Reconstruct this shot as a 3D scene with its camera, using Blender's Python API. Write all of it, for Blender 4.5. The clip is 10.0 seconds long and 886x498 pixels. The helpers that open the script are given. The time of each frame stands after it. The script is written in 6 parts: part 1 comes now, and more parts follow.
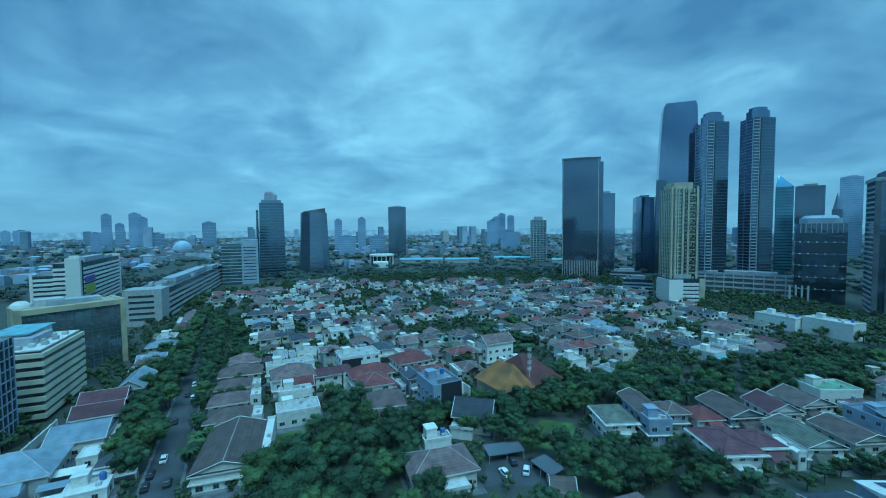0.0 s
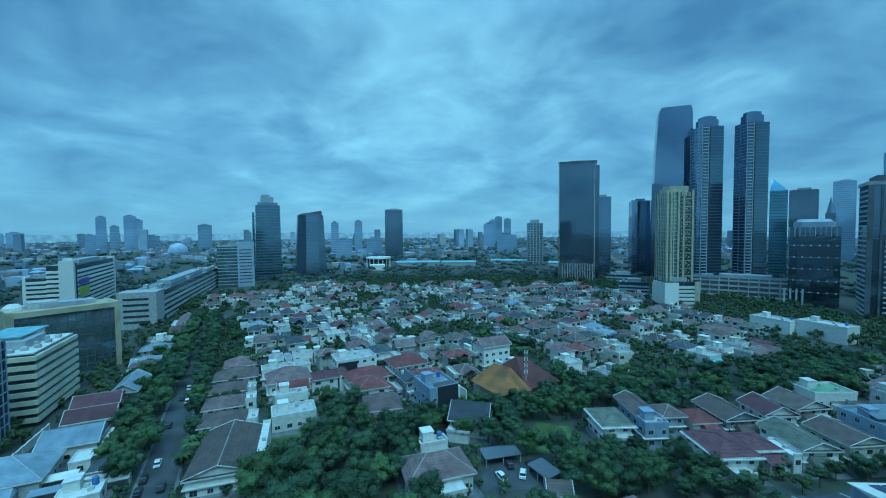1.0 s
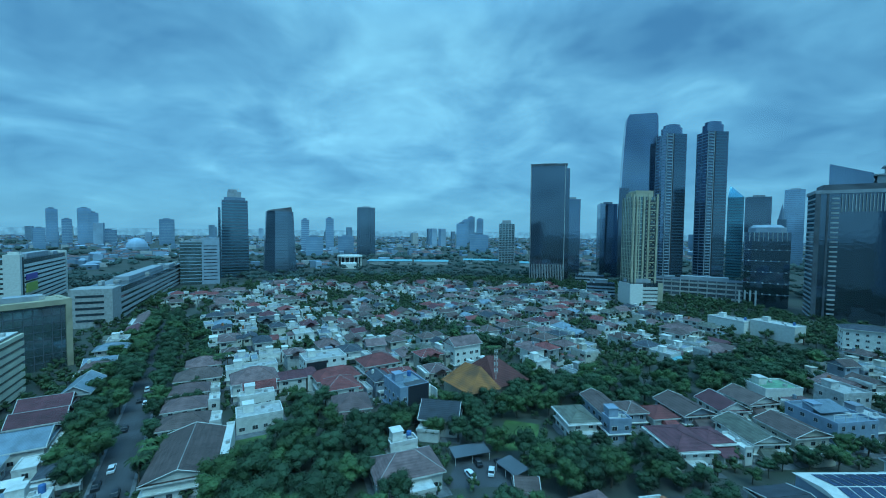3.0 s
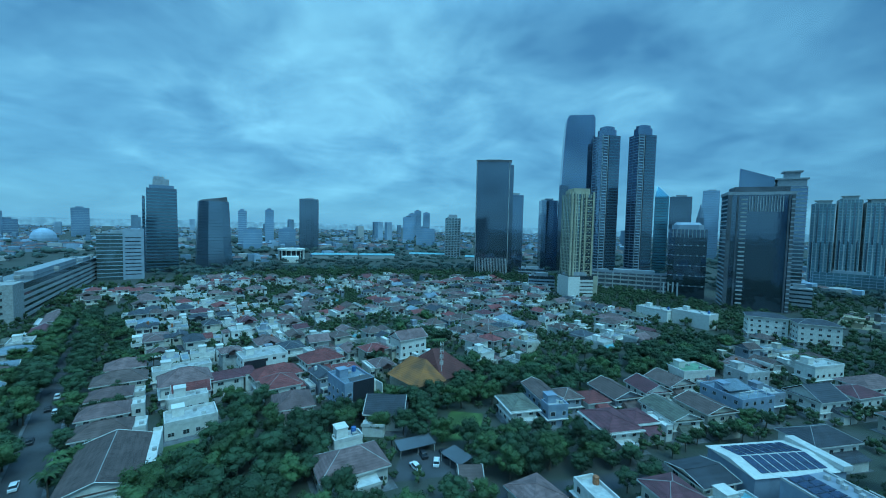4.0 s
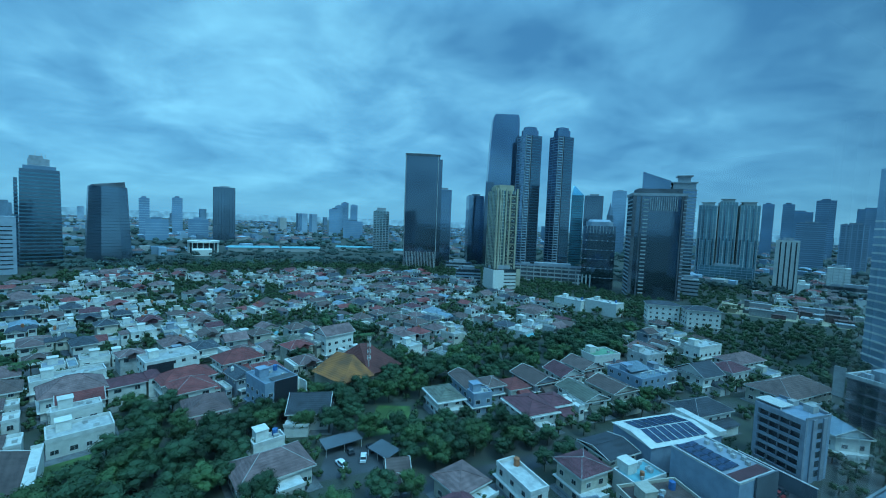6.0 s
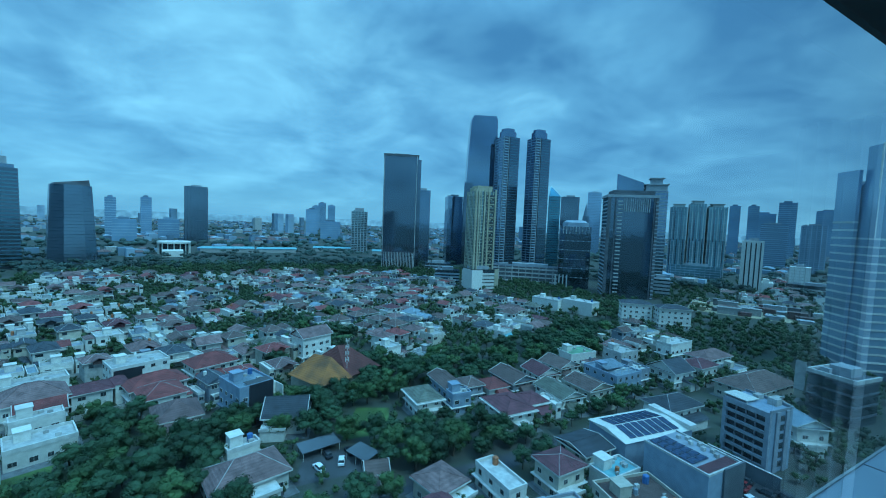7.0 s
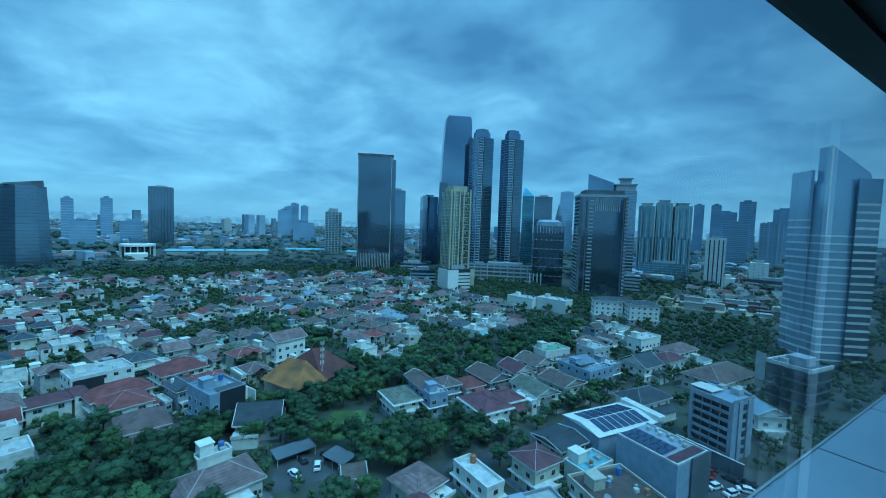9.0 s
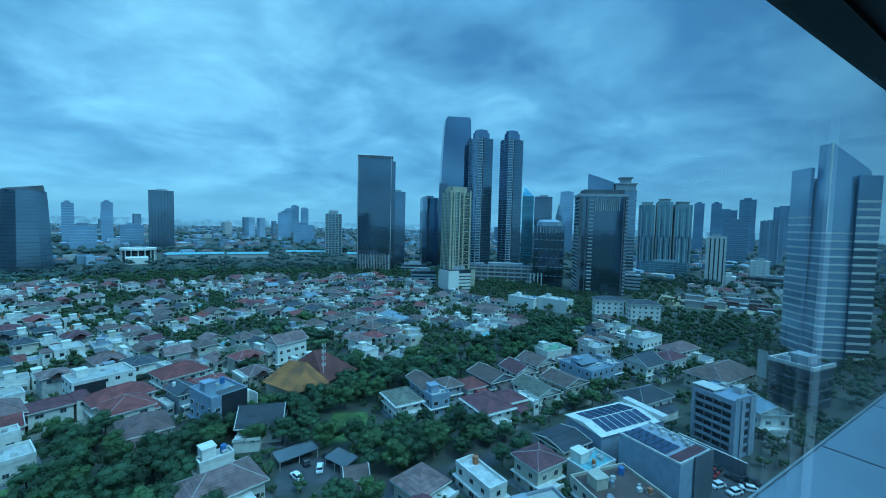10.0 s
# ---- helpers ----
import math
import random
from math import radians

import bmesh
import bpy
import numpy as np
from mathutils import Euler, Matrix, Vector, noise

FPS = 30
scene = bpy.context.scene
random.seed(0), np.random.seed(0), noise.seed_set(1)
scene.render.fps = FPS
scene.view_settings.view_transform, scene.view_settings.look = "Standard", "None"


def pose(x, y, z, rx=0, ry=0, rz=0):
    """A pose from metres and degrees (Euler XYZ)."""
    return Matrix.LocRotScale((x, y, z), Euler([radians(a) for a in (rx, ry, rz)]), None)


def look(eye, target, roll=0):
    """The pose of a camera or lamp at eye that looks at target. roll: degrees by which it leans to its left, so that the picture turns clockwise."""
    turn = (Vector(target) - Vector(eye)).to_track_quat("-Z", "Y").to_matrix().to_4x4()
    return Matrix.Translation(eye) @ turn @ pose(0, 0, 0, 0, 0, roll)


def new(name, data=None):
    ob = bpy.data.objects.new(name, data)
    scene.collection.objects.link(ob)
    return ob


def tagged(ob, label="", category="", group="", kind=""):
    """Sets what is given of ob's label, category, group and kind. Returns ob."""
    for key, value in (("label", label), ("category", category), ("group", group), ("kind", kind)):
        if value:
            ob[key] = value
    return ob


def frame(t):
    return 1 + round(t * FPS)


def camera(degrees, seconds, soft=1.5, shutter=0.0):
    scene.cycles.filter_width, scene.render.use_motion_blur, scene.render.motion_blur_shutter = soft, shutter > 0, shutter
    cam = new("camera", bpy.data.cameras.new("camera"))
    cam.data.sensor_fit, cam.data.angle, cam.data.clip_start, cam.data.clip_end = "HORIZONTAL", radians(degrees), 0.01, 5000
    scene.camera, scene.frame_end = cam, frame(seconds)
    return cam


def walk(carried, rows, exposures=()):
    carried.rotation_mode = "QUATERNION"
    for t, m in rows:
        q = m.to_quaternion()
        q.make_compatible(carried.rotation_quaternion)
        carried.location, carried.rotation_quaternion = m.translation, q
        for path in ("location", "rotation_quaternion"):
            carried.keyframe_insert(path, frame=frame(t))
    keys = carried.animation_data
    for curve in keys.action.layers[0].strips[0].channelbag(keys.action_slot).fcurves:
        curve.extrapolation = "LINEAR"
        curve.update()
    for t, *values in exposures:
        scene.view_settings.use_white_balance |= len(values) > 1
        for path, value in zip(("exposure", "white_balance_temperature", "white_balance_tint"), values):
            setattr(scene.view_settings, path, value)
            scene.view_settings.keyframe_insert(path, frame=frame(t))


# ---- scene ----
EXPOSURE = 0.45
SKY = 1.0
ZENITH = 3.4
GLASS_TINT = (0.30, 0.70, 0.88)
EYE_Z = 66.0
rows = [(0.0, 0.0, -2.8, 0.5), (0.5, -0.18, -2.56, 0.5), (1.0, -0.46, -2.4, 0.39), (1.5, -0.77, -2.3, 0.14), (2.0, -1.1, -2.25, -0.08), (2.2, -1.38, -2.26, -0.17), (3.3, -6.3, -2.65, -0.78),
        (3.5, -7.93, -2.77, -0.9), (4.0, -11.8, -3.25, -1.28), (4.5, -14.71, -3.69, -1.47), (5.0, -17.05, -3.92, -1.71), (5.5, -19.54, -3.9, -2.06), (5.7, -20.47, -3.88, -2.14), (6.8, -24.45, -3.7, -2.37),
        (7.0, -24.78, -3.65, -2.34), (7.5, -25.64, -3.47, -2.1), (8.0, -26.56, -3.39, -1.98), (8.5, -27.58, -3.43, -1.98),
        (9.0, -28.24, -3.51, -1.97), (9.5, -28.34, -3.49, -1.81), (10.0, -28.22, -3.38, -1.42)]
cam = camera(94.92, 10.0, soft=1.0)
walk(cam, [(t, pose(0, 0, EYE_Z, 90 + p, r, yaw)) for t, yaw, p, r in rows], [(0.0, EXPOSURE, 6450, 10), (4.0, EXPOSURE, 6350, 10), (10.0, EXPOSURE + 0.08, 6050, 10)])

# ---- sky and sun ----
SUN_AZ, SUN_EL = 155.0, 56.0
world = bpy.data.worlds.new("overcast")
scene.world = world
world.use_nodes = True
wn, wl = world.node_tree.nodes, world.node_tree.links
wn.clear()


def wnode(kind, **values):
    n = wn.new(kind)
    for key, v in values.items():
        n.inputs[int(key[1:])].default_value = v
    return n


def wmath(op, a, b=None, clamp=False):
    n = wn.new("ShaderNodeMath")
    n.operation, n.use_clamp = op, clamp
    for i, v in enumerate((a, b)):
        if v is None:
            continue
        if isinstance(v, (int, float)):
            n.inputs[i].default_value = v
        else:
            wl.new(v, n.inputs[i])
    return n.outputs[0]


sky_out = wn.new("ShaderNodeOutputWorld")
sky_bg = wn.new("ShaderNodeBackground")
wl.new(sky_bg.outputs[0], sky_out.inputs[0])
co = wn.new("ShaderNodeTexCoord")
sep = wn.new("ShaderNodeSeparateXYZ")
wl.new(co.outputs["Generated"], sep.inputs[0])
up = wmath("MAXIMUM", sep.outputs[2], 0.0)
den = wmath("ADD", up, 0.24)
comb = wn.new("ShaderNodeCombineXYZ")
wl.new(wmath("DIVIDE", sep.outputs[0], den), comb.inputs[0])
wl.new(wmath("DIVIDE", sep.outputs[1], den), comb.inputs[1])
comb.inputs[2].default_value = 3.7


def wnoise(scale, detail, rough, distortion, offset):
    mp = wn.new("ShaderNodeMapping")
    mp.inputs["Location"].default_value = offset
    wl.new(comb.outputs[0], mp.inputs[0])
    n = wn.new("ShaderNodeTexNoise")
    n.inputs["Scale"].default_value, n.inputs["Detail"].default_value = scale, detail
    n.inputs["Roughness"].default_value, n.inputs["Distortion"].default_value = rough, distortion
    wl.new(mp.outputs[0], n.inputs["Vector"])
    return n.outputs["Fac"]


broad = wnoise(0.55, 3, 0.5, 0.3, (2.3, 0.4, 0))
puffs = wnoise(1.9, 8, 0.55, 0.5, (5.1, 1.7, 0))
wisps = wnoise(4.5, 6, 0.6, 0.4, (0.9, 7.7, 0))
# thinner, brighter cloud over the middle of the city
def toward(az, elev):
    a, e = radians(az), radians(elev)
    return Vector((math.sin(a) * math.cos(e), math.cos(a) * math.cos(e), math.sin(e)))


def patch_of_sky(az, elev, power):
    n = wn.new("ShaderNodeVectorMath")
    n.operation = "DOT_PRODUCT"
    wl.new(co.outputs["Generated"], n.inputs[0])
    n.inputs[1].default_value = toward(az, elev)
    return wmath("POWER", wmath("MAXIMUM", n.outputs["Value"], 0.0), power)



glow = patch_of_sky(2, 20, 9.0)
heavy = wmath("ADD", patch_of_sky(56, 32, 7.0), wmath("MULTIPLY", patch_of_sky(-48, 26, 9.0), 0.55))
dens = wmath("ADD", wmath("MULTIPLY", broad, 0.55), wmath("ADD", wmath("MULTIPLY", puffs, 0.95), wmath("MULTIPLY", wisps, 0.34)))
lum = wmath("SUBTRACT", wmath("ADD", wmath("SUBTRACT", wmath("MULTIPLY", dens, 1.08), 0.63), wmath("MULTIPLY", glow, 0.25)), wmath("MULTIPLY", heavy, 0.09))
ramp = wn.new("ShaderNodeValToRGB")
wl.new(lum, ramp.inputs[0])
el = ramp.color_ramp.elements
el[0].position, el[0].color = 0.20, (0.13, 0.22, 0.34, 1)
el[1].position, el[1].color = 0.80, (0.66, 0.75, 0.80, 1)
mid = ramp.color_ramp.elements.new(0.45)
mid.color = (0.29, 0.40, 0.51, 1)
# haze along the horizon
haze = wmath("POWER", wmath("SUBTRACT", 1.0, up), 9.0)
hz = wn.new("ShaderNodeMix")
hz.data_type = "RGBA"
wl.new(wmath("MULTIPLY", haze, 0.8), hz.inputs[0])
wl.new(ramp.outputs[0], hz.inputs[6])
hz.inputs[7].default_value = (0.31, 0.44, 0.56, 1)
air = wn.new("ShaderNodeTexSky")
air.sky_type, air.sun_disc = "NISHITA", False
air.sun_elevation, air.sun_rotation = radians(SUN_EL), radians(SUN_AZ)
airs = wn.new("ShaderNodeMix")
airs.data_type = "RGBA"
airs.blend_type = "ADD"
airs.inputs[0].default_value = 0.02
wl.new(hz.outputs[2], airs.inputs[6])
wl.new(air.outputs[0], airs.inputs[7])
wl.new(airs.outputs[2], sky_bg.inputs[0])
# an overcast sky is brightest overhead
zen = wn.new("ShaderNodeMapRange")
zen.interpolation_type = "SMOOTHSTEP"
for key, v in (("From Min", 0.40), ("From Max", 0.95), ("To Min", SKY), ("To Max", SKY * ZENITH)):
    zen.inputs[key].default_value = v
wl.new(up, zen.inputs["Value"])
wl.new(zen.outputs[0], sky_bg.inputs[1])
sun = new("sun", bpy.data.lights.new("sun", "SUN"))
sun.data.energy, sun.data.angle, sun.data.color = 1.5, radians(25), (1.0, 0.95, 0.88)
sun.matrix_basis = look((0, 0, 300), (-100 * math.sin(radians(SUN_AZ)), -100 * math.cos(radians(SUN_AZ)), 300 - 100 * math.tan(radians(SUN_EL))))


# ---- materials ----
MATS = {}


def material(name, color, rough=0.6, metal=0.0, scale=1.5, vary=0.25, grain=0.15, bump=0.0, objvary=0.0, second=None, wave=None, spec=0.5, coord="Object"):
    """Colour with stains (scale per metre), fine grain, bump, a shift from thing to thing, and ribs (wave: axis, per metre, depth)."""
    m = bpy.data.materials.new(name)
    m.use_nodes = True
    n, l = m.node_tree.nodes, m.node_tree.links
    b = n["Principled BSDF"]
    b.inputs["Roughness"].default_value, b.inputs["Metallic"].default_value = rough, metal
    b.inputs["Specular IOR Level"].default_value = spec
    tc = n.new("ShaderNodeTexCoord")
    if coord == "World":
        vec = n.new("ShaderNodeNewGeometry").outputs["Position"]
    else:
        vec = tc.outputs[coord]
    big = n.new("ShaderNodeTexNoise")
    big.inputs["Scale"].default_value, big.inputs["Detail"].default_value = scale, 5
    fine = n.new("ShaderNodeTexNoise")
    fine.inputs["Scale"].default_value, fine.inputs["Detail"].default_value = scale * 9, 3
    l.new(vec, big.inputs["Vector"])
    l.new(vec, fine.inputs["Vector"])
    mix = n.new("ShaderNodeMix")
    mix.data_type = "RGBA"
    c2 = second or tuple(c * (1 - vary * 1.4) for c in color)
    c1 = tuple(min(1, c * (1 + vary * 0.5)) for c in color)
    mix.inputs[6].default_value, mix.inputs[7].default_value = (*c1, 1), (*c2, 1)
    rng = n.new("ShaderNodeMapRange")
    rng.inputs["From Min"].default_value, rng.inputs["From Max"].default_value = 0.36, 0.66
    l.new(big.outputs["Fac"], rng.inputs["Value"])
    l.new(rng.outputs[0], mix.inputs[0])
    val = n.new("ShaderNodeMath")
    val.operation = "MULTIPLY_ADD"
    l.new(fine.outputs["Fac"], val.inputs[0])
    val.inputs[1].default_value, val.inputs[2].default_value = grain * 2, 1 - grain
    hsv = n.new("ShaderNodeHueSaturation")
    l.new(mix.outputs[2], hsv.inputs["Color"])
    out = val.outputs[0]
    if objvary:
        oi = n.new("ShaderNodeObjectInfo")
        ov = n.new("ShaderNodeMath")
        ov.operation = "MULTIPLY_ADD"
        l.new(oi.outputs["Random"], ov.inputs[0])
        ov.inputs[1].default_value, ov.inputs[2].default_value = 2 * objvary, 1 - objvary
        pr = n.new("ShaderNodeMath")
        pr.operation = "MULTIPLY"
        l.new(out, pr.inputs[0])
        l.new(ov.outputs[0], pr.inputs[1])
        out = pr.outputs[0]
    l.new(out, hsv.inputs["Value"])
    l.new(hsv.outputs[0], b.inputs["Base Color"])
    height = None
    if wave:
        w = n.new("ShaderNodeTexWave")
        w.bands_direction = wave[0]
        w.inputs["Scale"].default_value = wave[1] / 3.1416
        w.inputs["Distortion"].default_value = 0.3
        l.new(vec, w.inputs["Vector"])
        height = w.outputs["Fac"]
        dk = n.new("ShaderNodeMix")
        dk.data_type = "RGBA"
        dk.blend_type = "MULTIPLY"
        dk.inputs[0].default_value = 0.22
        l.new(hsv.outputs[0], dk.inputs[6])
        l.new(w.outputs["Color"], dk.inputs[7])
        l.new(dk.outputs[2], b.inputs["Base Color"])
    elif bump:
        height = fine.outputs["Fac"]
    if height is not None:
        bp = n.new("ShaderNodeBump")
        bp.inputs["Strength"].default_value = bump or 0.4
        bp.inputs["Distance"].default_value = wave[2] if wave else 0.08
        l.new(height, bp.inputs["Height"])
        l.new(bp.outputs[0], b.inputs["Normal"])
    MATS[name] = m
    return m


def window_glass():
    m = bpy.data.materials.new("window_glass")
    m.use_nodes = True
    n, l = m.node_tree.nodes, m.node_tree.links
    n.clear()
    o = n.new("ShaderNodeOutputMaterial")
    tr = n.new("ShaderNodeBsdfTransparent")
    tr.inputs[0].default_value = (*GLASS_TINT, 1)
    gl = n.new("ShaderNodeBsdfGlossy")
    gl.inputs["Roughness"].default_value = 0.0
    fr = n.new("ShaderNodeFresnel")
    fr.inputs[0].default_value = 1.52
    mu = n.new("ShaderNodeMath")
    mu.operation, mu.use_clamp = "MULTIPLY", True
    mu.inputs[1].default_value = 1.1
    l.new(fr.outputs[0], mu.inputs[0])
    mx = n.new("ShaderNodeMixShader")
    l.new(mu.outputs[0], mx.inputs[0])
    l.new(tr.outputs[0], mx.inputs[1])
    l.new(gl.outputs[0], mx.inputs[2])
    l.new(mx.outputs[0], o.inputs[0])
    return m


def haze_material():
    """Mottled emissive blue that paints in the haze far districts show through."""
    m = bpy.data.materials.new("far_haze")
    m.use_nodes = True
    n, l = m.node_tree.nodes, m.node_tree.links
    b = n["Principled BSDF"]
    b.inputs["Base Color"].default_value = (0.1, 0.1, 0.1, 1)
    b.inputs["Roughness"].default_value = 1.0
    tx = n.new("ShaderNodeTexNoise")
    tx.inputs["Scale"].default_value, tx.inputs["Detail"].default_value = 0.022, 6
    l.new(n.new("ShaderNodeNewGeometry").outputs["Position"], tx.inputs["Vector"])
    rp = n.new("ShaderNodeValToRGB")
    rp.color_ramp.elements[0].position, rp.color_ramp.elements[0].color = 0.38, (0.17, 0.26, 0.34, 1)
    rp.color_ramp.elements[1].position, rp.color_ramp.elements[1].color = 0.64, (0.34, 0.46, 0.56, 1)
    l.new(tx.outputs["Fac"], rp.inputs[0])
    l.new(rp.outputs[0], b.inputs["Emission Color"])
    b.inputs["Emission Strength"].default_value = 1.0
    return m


material("white", (0.66, 0.645, 0.59), 0.7, scale=0.8, vary=0.10, grain=0.07, objvary=0.14)
material("cream", (0.48, 0.45, 0.37), 0.75, scale=0.8, vary=0.12, grain=0.1, objvary=0.15)
material("grey", (0.26, 0.29, 0.33), 0.7, scale=0.6, vary=0.14, grain=0.08, objvary=0.15)
material("pale", (0.43, 0.43, 0.41), 0.8, scale=0.7, vary=0.18, grain=0.14, objvary=0.22)
material("bluegrey", (0.24, 0.31, 0.39), 0.7, scale=0.5, vary=0.12, grain=0.07)
tiles = dict(rough=0.8, scale=0.5, vary=0.3, grain=0.25, objvary=0.22, wave=("Z", 2.6, 0.06), bump=0.5)
material("mauve", (0.215, 0.130, 0.124), **tiles)
material("umber", (0.140, 0.092, 0.082), **tiles)
material("red", (0.28, 0.070, 0.066), **tiles)
material("maroon", (0.15, 0.05, 0.06), **tiles)
material("slate", (0.06, 0.07, 0.085), **tiles)
material("olive", (0.15, 0.155, 0.12), **tiles)
material("orange", (0.34, 0.125, 0.035), rough=0.85, scale=0.25, vary=0.5, grain=0.25, bump=0.5, wave=("Z", 2.2, 0.08), second=(0.17, 0.075, 0.035))
material("russet", (0.16, 0.048, 0.042), rough=0.85, scale=0.25, vary=0.3, grain=0.25, bump=0.5, wave=("Z", 2.2, 0.08))
material("steel", (0.25, 0.32, 0.37), 0.45, metal=0.2, scale=0.3, vary=0.22, grain=0.1, objvary=0.15, wave=("X", 3.0, 0.04), bump=0.4)
material("green", (0.16, 0.33, 0.20), 0.7, scale=0.4, vary=0.3, grain=0.1)
material("teal", (0.16, 0.40, 0.44), 0.6, scale=0.4, vary=0.2, grain=0.1)
material("trim", (0.62, 0.61, 0.57), 0.6, scale=0.6, vary=0.15, grain=0.06)
material("pane", (0.035, 0.05, 0.06), 0.12, scale=0.5, vary=0.3, grain=0.1, objvary=0.4, spec=0.8)
material("glass_dark", (0.15, 0.20, 0.25), 0.05, metal=0.85, scale=0.03, vary=0.12, grain=0.05, bump=0.5)
material("glass_blue", (0.24, 0.33, 0.43), 0.06, metal=0.85, scale=0.03, vary=0.12, grain=0.05, bump=0.5)
material("glass_pale", (0.34, 0.47, 0.60), 0.12, metal=0.45, scale=0.03, vary=0.1, grain=0.05)
material("glass_green", (0.21, 0.31, 0.33), 0.08, metal=0.75, scale=0.05, vary=0.2, grain=0.1)
material("glass_teal", (0.11, 0.30, 0.38), 0.08, metal=0.7, scale=0.05, vary=0.2, grain=0.1)
material("concrete", (0.33, 0.36, 0.38), 0.8, scale=0.3, vary=0.15, grain=0.1)
material("dark_concrete", (0.10, 0.115, 0.13), 0.7, scale=0.12, vary=0.3, grain=0.12)
material("blue_band", (0.32, 0.39, 0.45), 0.6, scale=0.2, vary=0.12, grain=0.08)
material("kerbstone", (0.17, 0.175, 0.18), 0.9, scale=0.6, vary=0.3, grain=0.2)
# dark glass lifted to grey-blue: haze over distant towers put into its colour
material("glass_mid", (0.19, 0.26, 0.32), 0.15, metal=0.7, scale=0.03, vary=0.15, grain=0.06, bump=0.5)
material("glass_bands", (0.14, 0.28, 0.35), 0.15, metal=0.6, scale=0.05, vary=0.15, grain=0.08)
# blue wall colour with distance haze painted in, for far high-rises
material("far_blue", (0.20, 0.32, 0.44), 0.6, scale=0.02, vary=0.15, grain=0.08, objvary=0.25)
material("glass_sea", (0.20, 0.37, 0.42), 0.12, metal=0.5, scale=0.05, vary=0.2, grain=0.1)
material("slate_blue", (0.13, 0.17, 0.23), 0.7, scale=0.4, vary=0.12, grain=0.08)
material("sign_purple", (0.12, 0.08, 0.35), 0.5, scale=0.5, vary=0.1)
material("sign_lime", (0.35, 0.45, 0.08), 0.5, scale=0.5, vary=0.1)
material("sand_yellow", (0.45, 0.405, 0.29), 0.8, scale=0.15, vary=0.15, grain=0.08)
material("cream_band", (0.62, 0.57, 0.42), 0.8, scale=0.15, vary=0.12, grain=0.08)
material("tan_stone", (0.42, 0.36, 0.24), 0.8, scale=0.15, vary=0.2, grain=0.1)
# wall and band colours blued and flattened to imitate distance haze
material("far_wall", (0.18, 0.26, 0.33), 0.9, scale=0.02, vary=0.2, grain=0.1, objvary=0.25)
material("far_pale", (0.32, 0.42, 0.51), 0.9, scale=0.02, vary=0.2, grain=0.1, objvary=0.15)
material("asphalt", (0.07, 0.073, 0.078), 0.9, scale=0.15, vary=0.3, grain=0.25, coord="World")
material("soil", (0.035, 0.048, 0.032), 0.95, scale=0.045, vary=0.4, grain=0.3, second=(0.075, 0.075, 0.068), coord="World")
material("grass", (0.075, 0.14, 0.04), 0.95, scale=0.2, vary=0.35, grain=0.35, bump=0.6, coord="World")
material("leaf", (0.036, 0.076, 0.036), 0.7, scale=0.5, vary=0.45, grain=0.3, objvary=0.30, spec=0.3)
material("leaf_light", (0.055, 0.108, 0.040), 0.7, scale=0.5, vary=0.45, grain=0.3, objvary=0.30, spec=0.3)
material("leaf_isles", (0.052, 0.090, 0.038), 0.7, scale=0.08, vary=0.5, grain=0.3, spec=0.3, second=(0.030, 0.056, 0.026), coord="World")
# foliage green shifted to blue, painting distance haze into the leaves
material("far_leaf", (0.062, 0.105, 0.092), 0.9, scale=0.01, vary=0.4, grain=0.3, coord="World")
material("bark", (0.12, 0.09, 0.065), 0.9, scale=2.0, vary=0.4, grain=0.3, bump=0.6)
material("paint_white", (0.75, 0.76, 0.77), 0.3, scale=0.3, vary=0.06, grain=0.03)
material("paint_dark", (0.03, 0.033, 0.04), 0.3, scale=0.3, vary=0.1, grain=0.03)
material("paint_red", (0.30, 0.03, 0.03), 0.3, scale=0.3, vary=0.1, grain=0.03)
material("rubber", (0.02, 0.02, 0.02), 0.9, scale=3, vary=0.2)
material("solar", (0.03, 0.055, 0.11), 0.2, scale=0.5, vary=0.3, grain=0.1, spec=0.6)
material("tank_orange", (0.40, 0.14, 0.06), 0.6, scale=1, vary=0.2)
material("tank_blue", (0.05, 0.16, 0.38), 0.6, scale=1, vary=0.2)
material("room_dark", (0.32, 0.32, 0.32), 0.9, scale=1.5, vary=0.1, grain=0.1)
material("room_frame", (0.025, 0.025, 0.028), 0.5, scale=2, vary=0.2, grain=0.05)
material("cloth", (0.75, 0.75, 0.73), 0.95, scale=3, vary=0.1, grain=0.08)
material("panel", (0.55, 0.60, 0.64), 0.45, metal=0.2, scale=0.7, vary=0.12, grain=0.06)


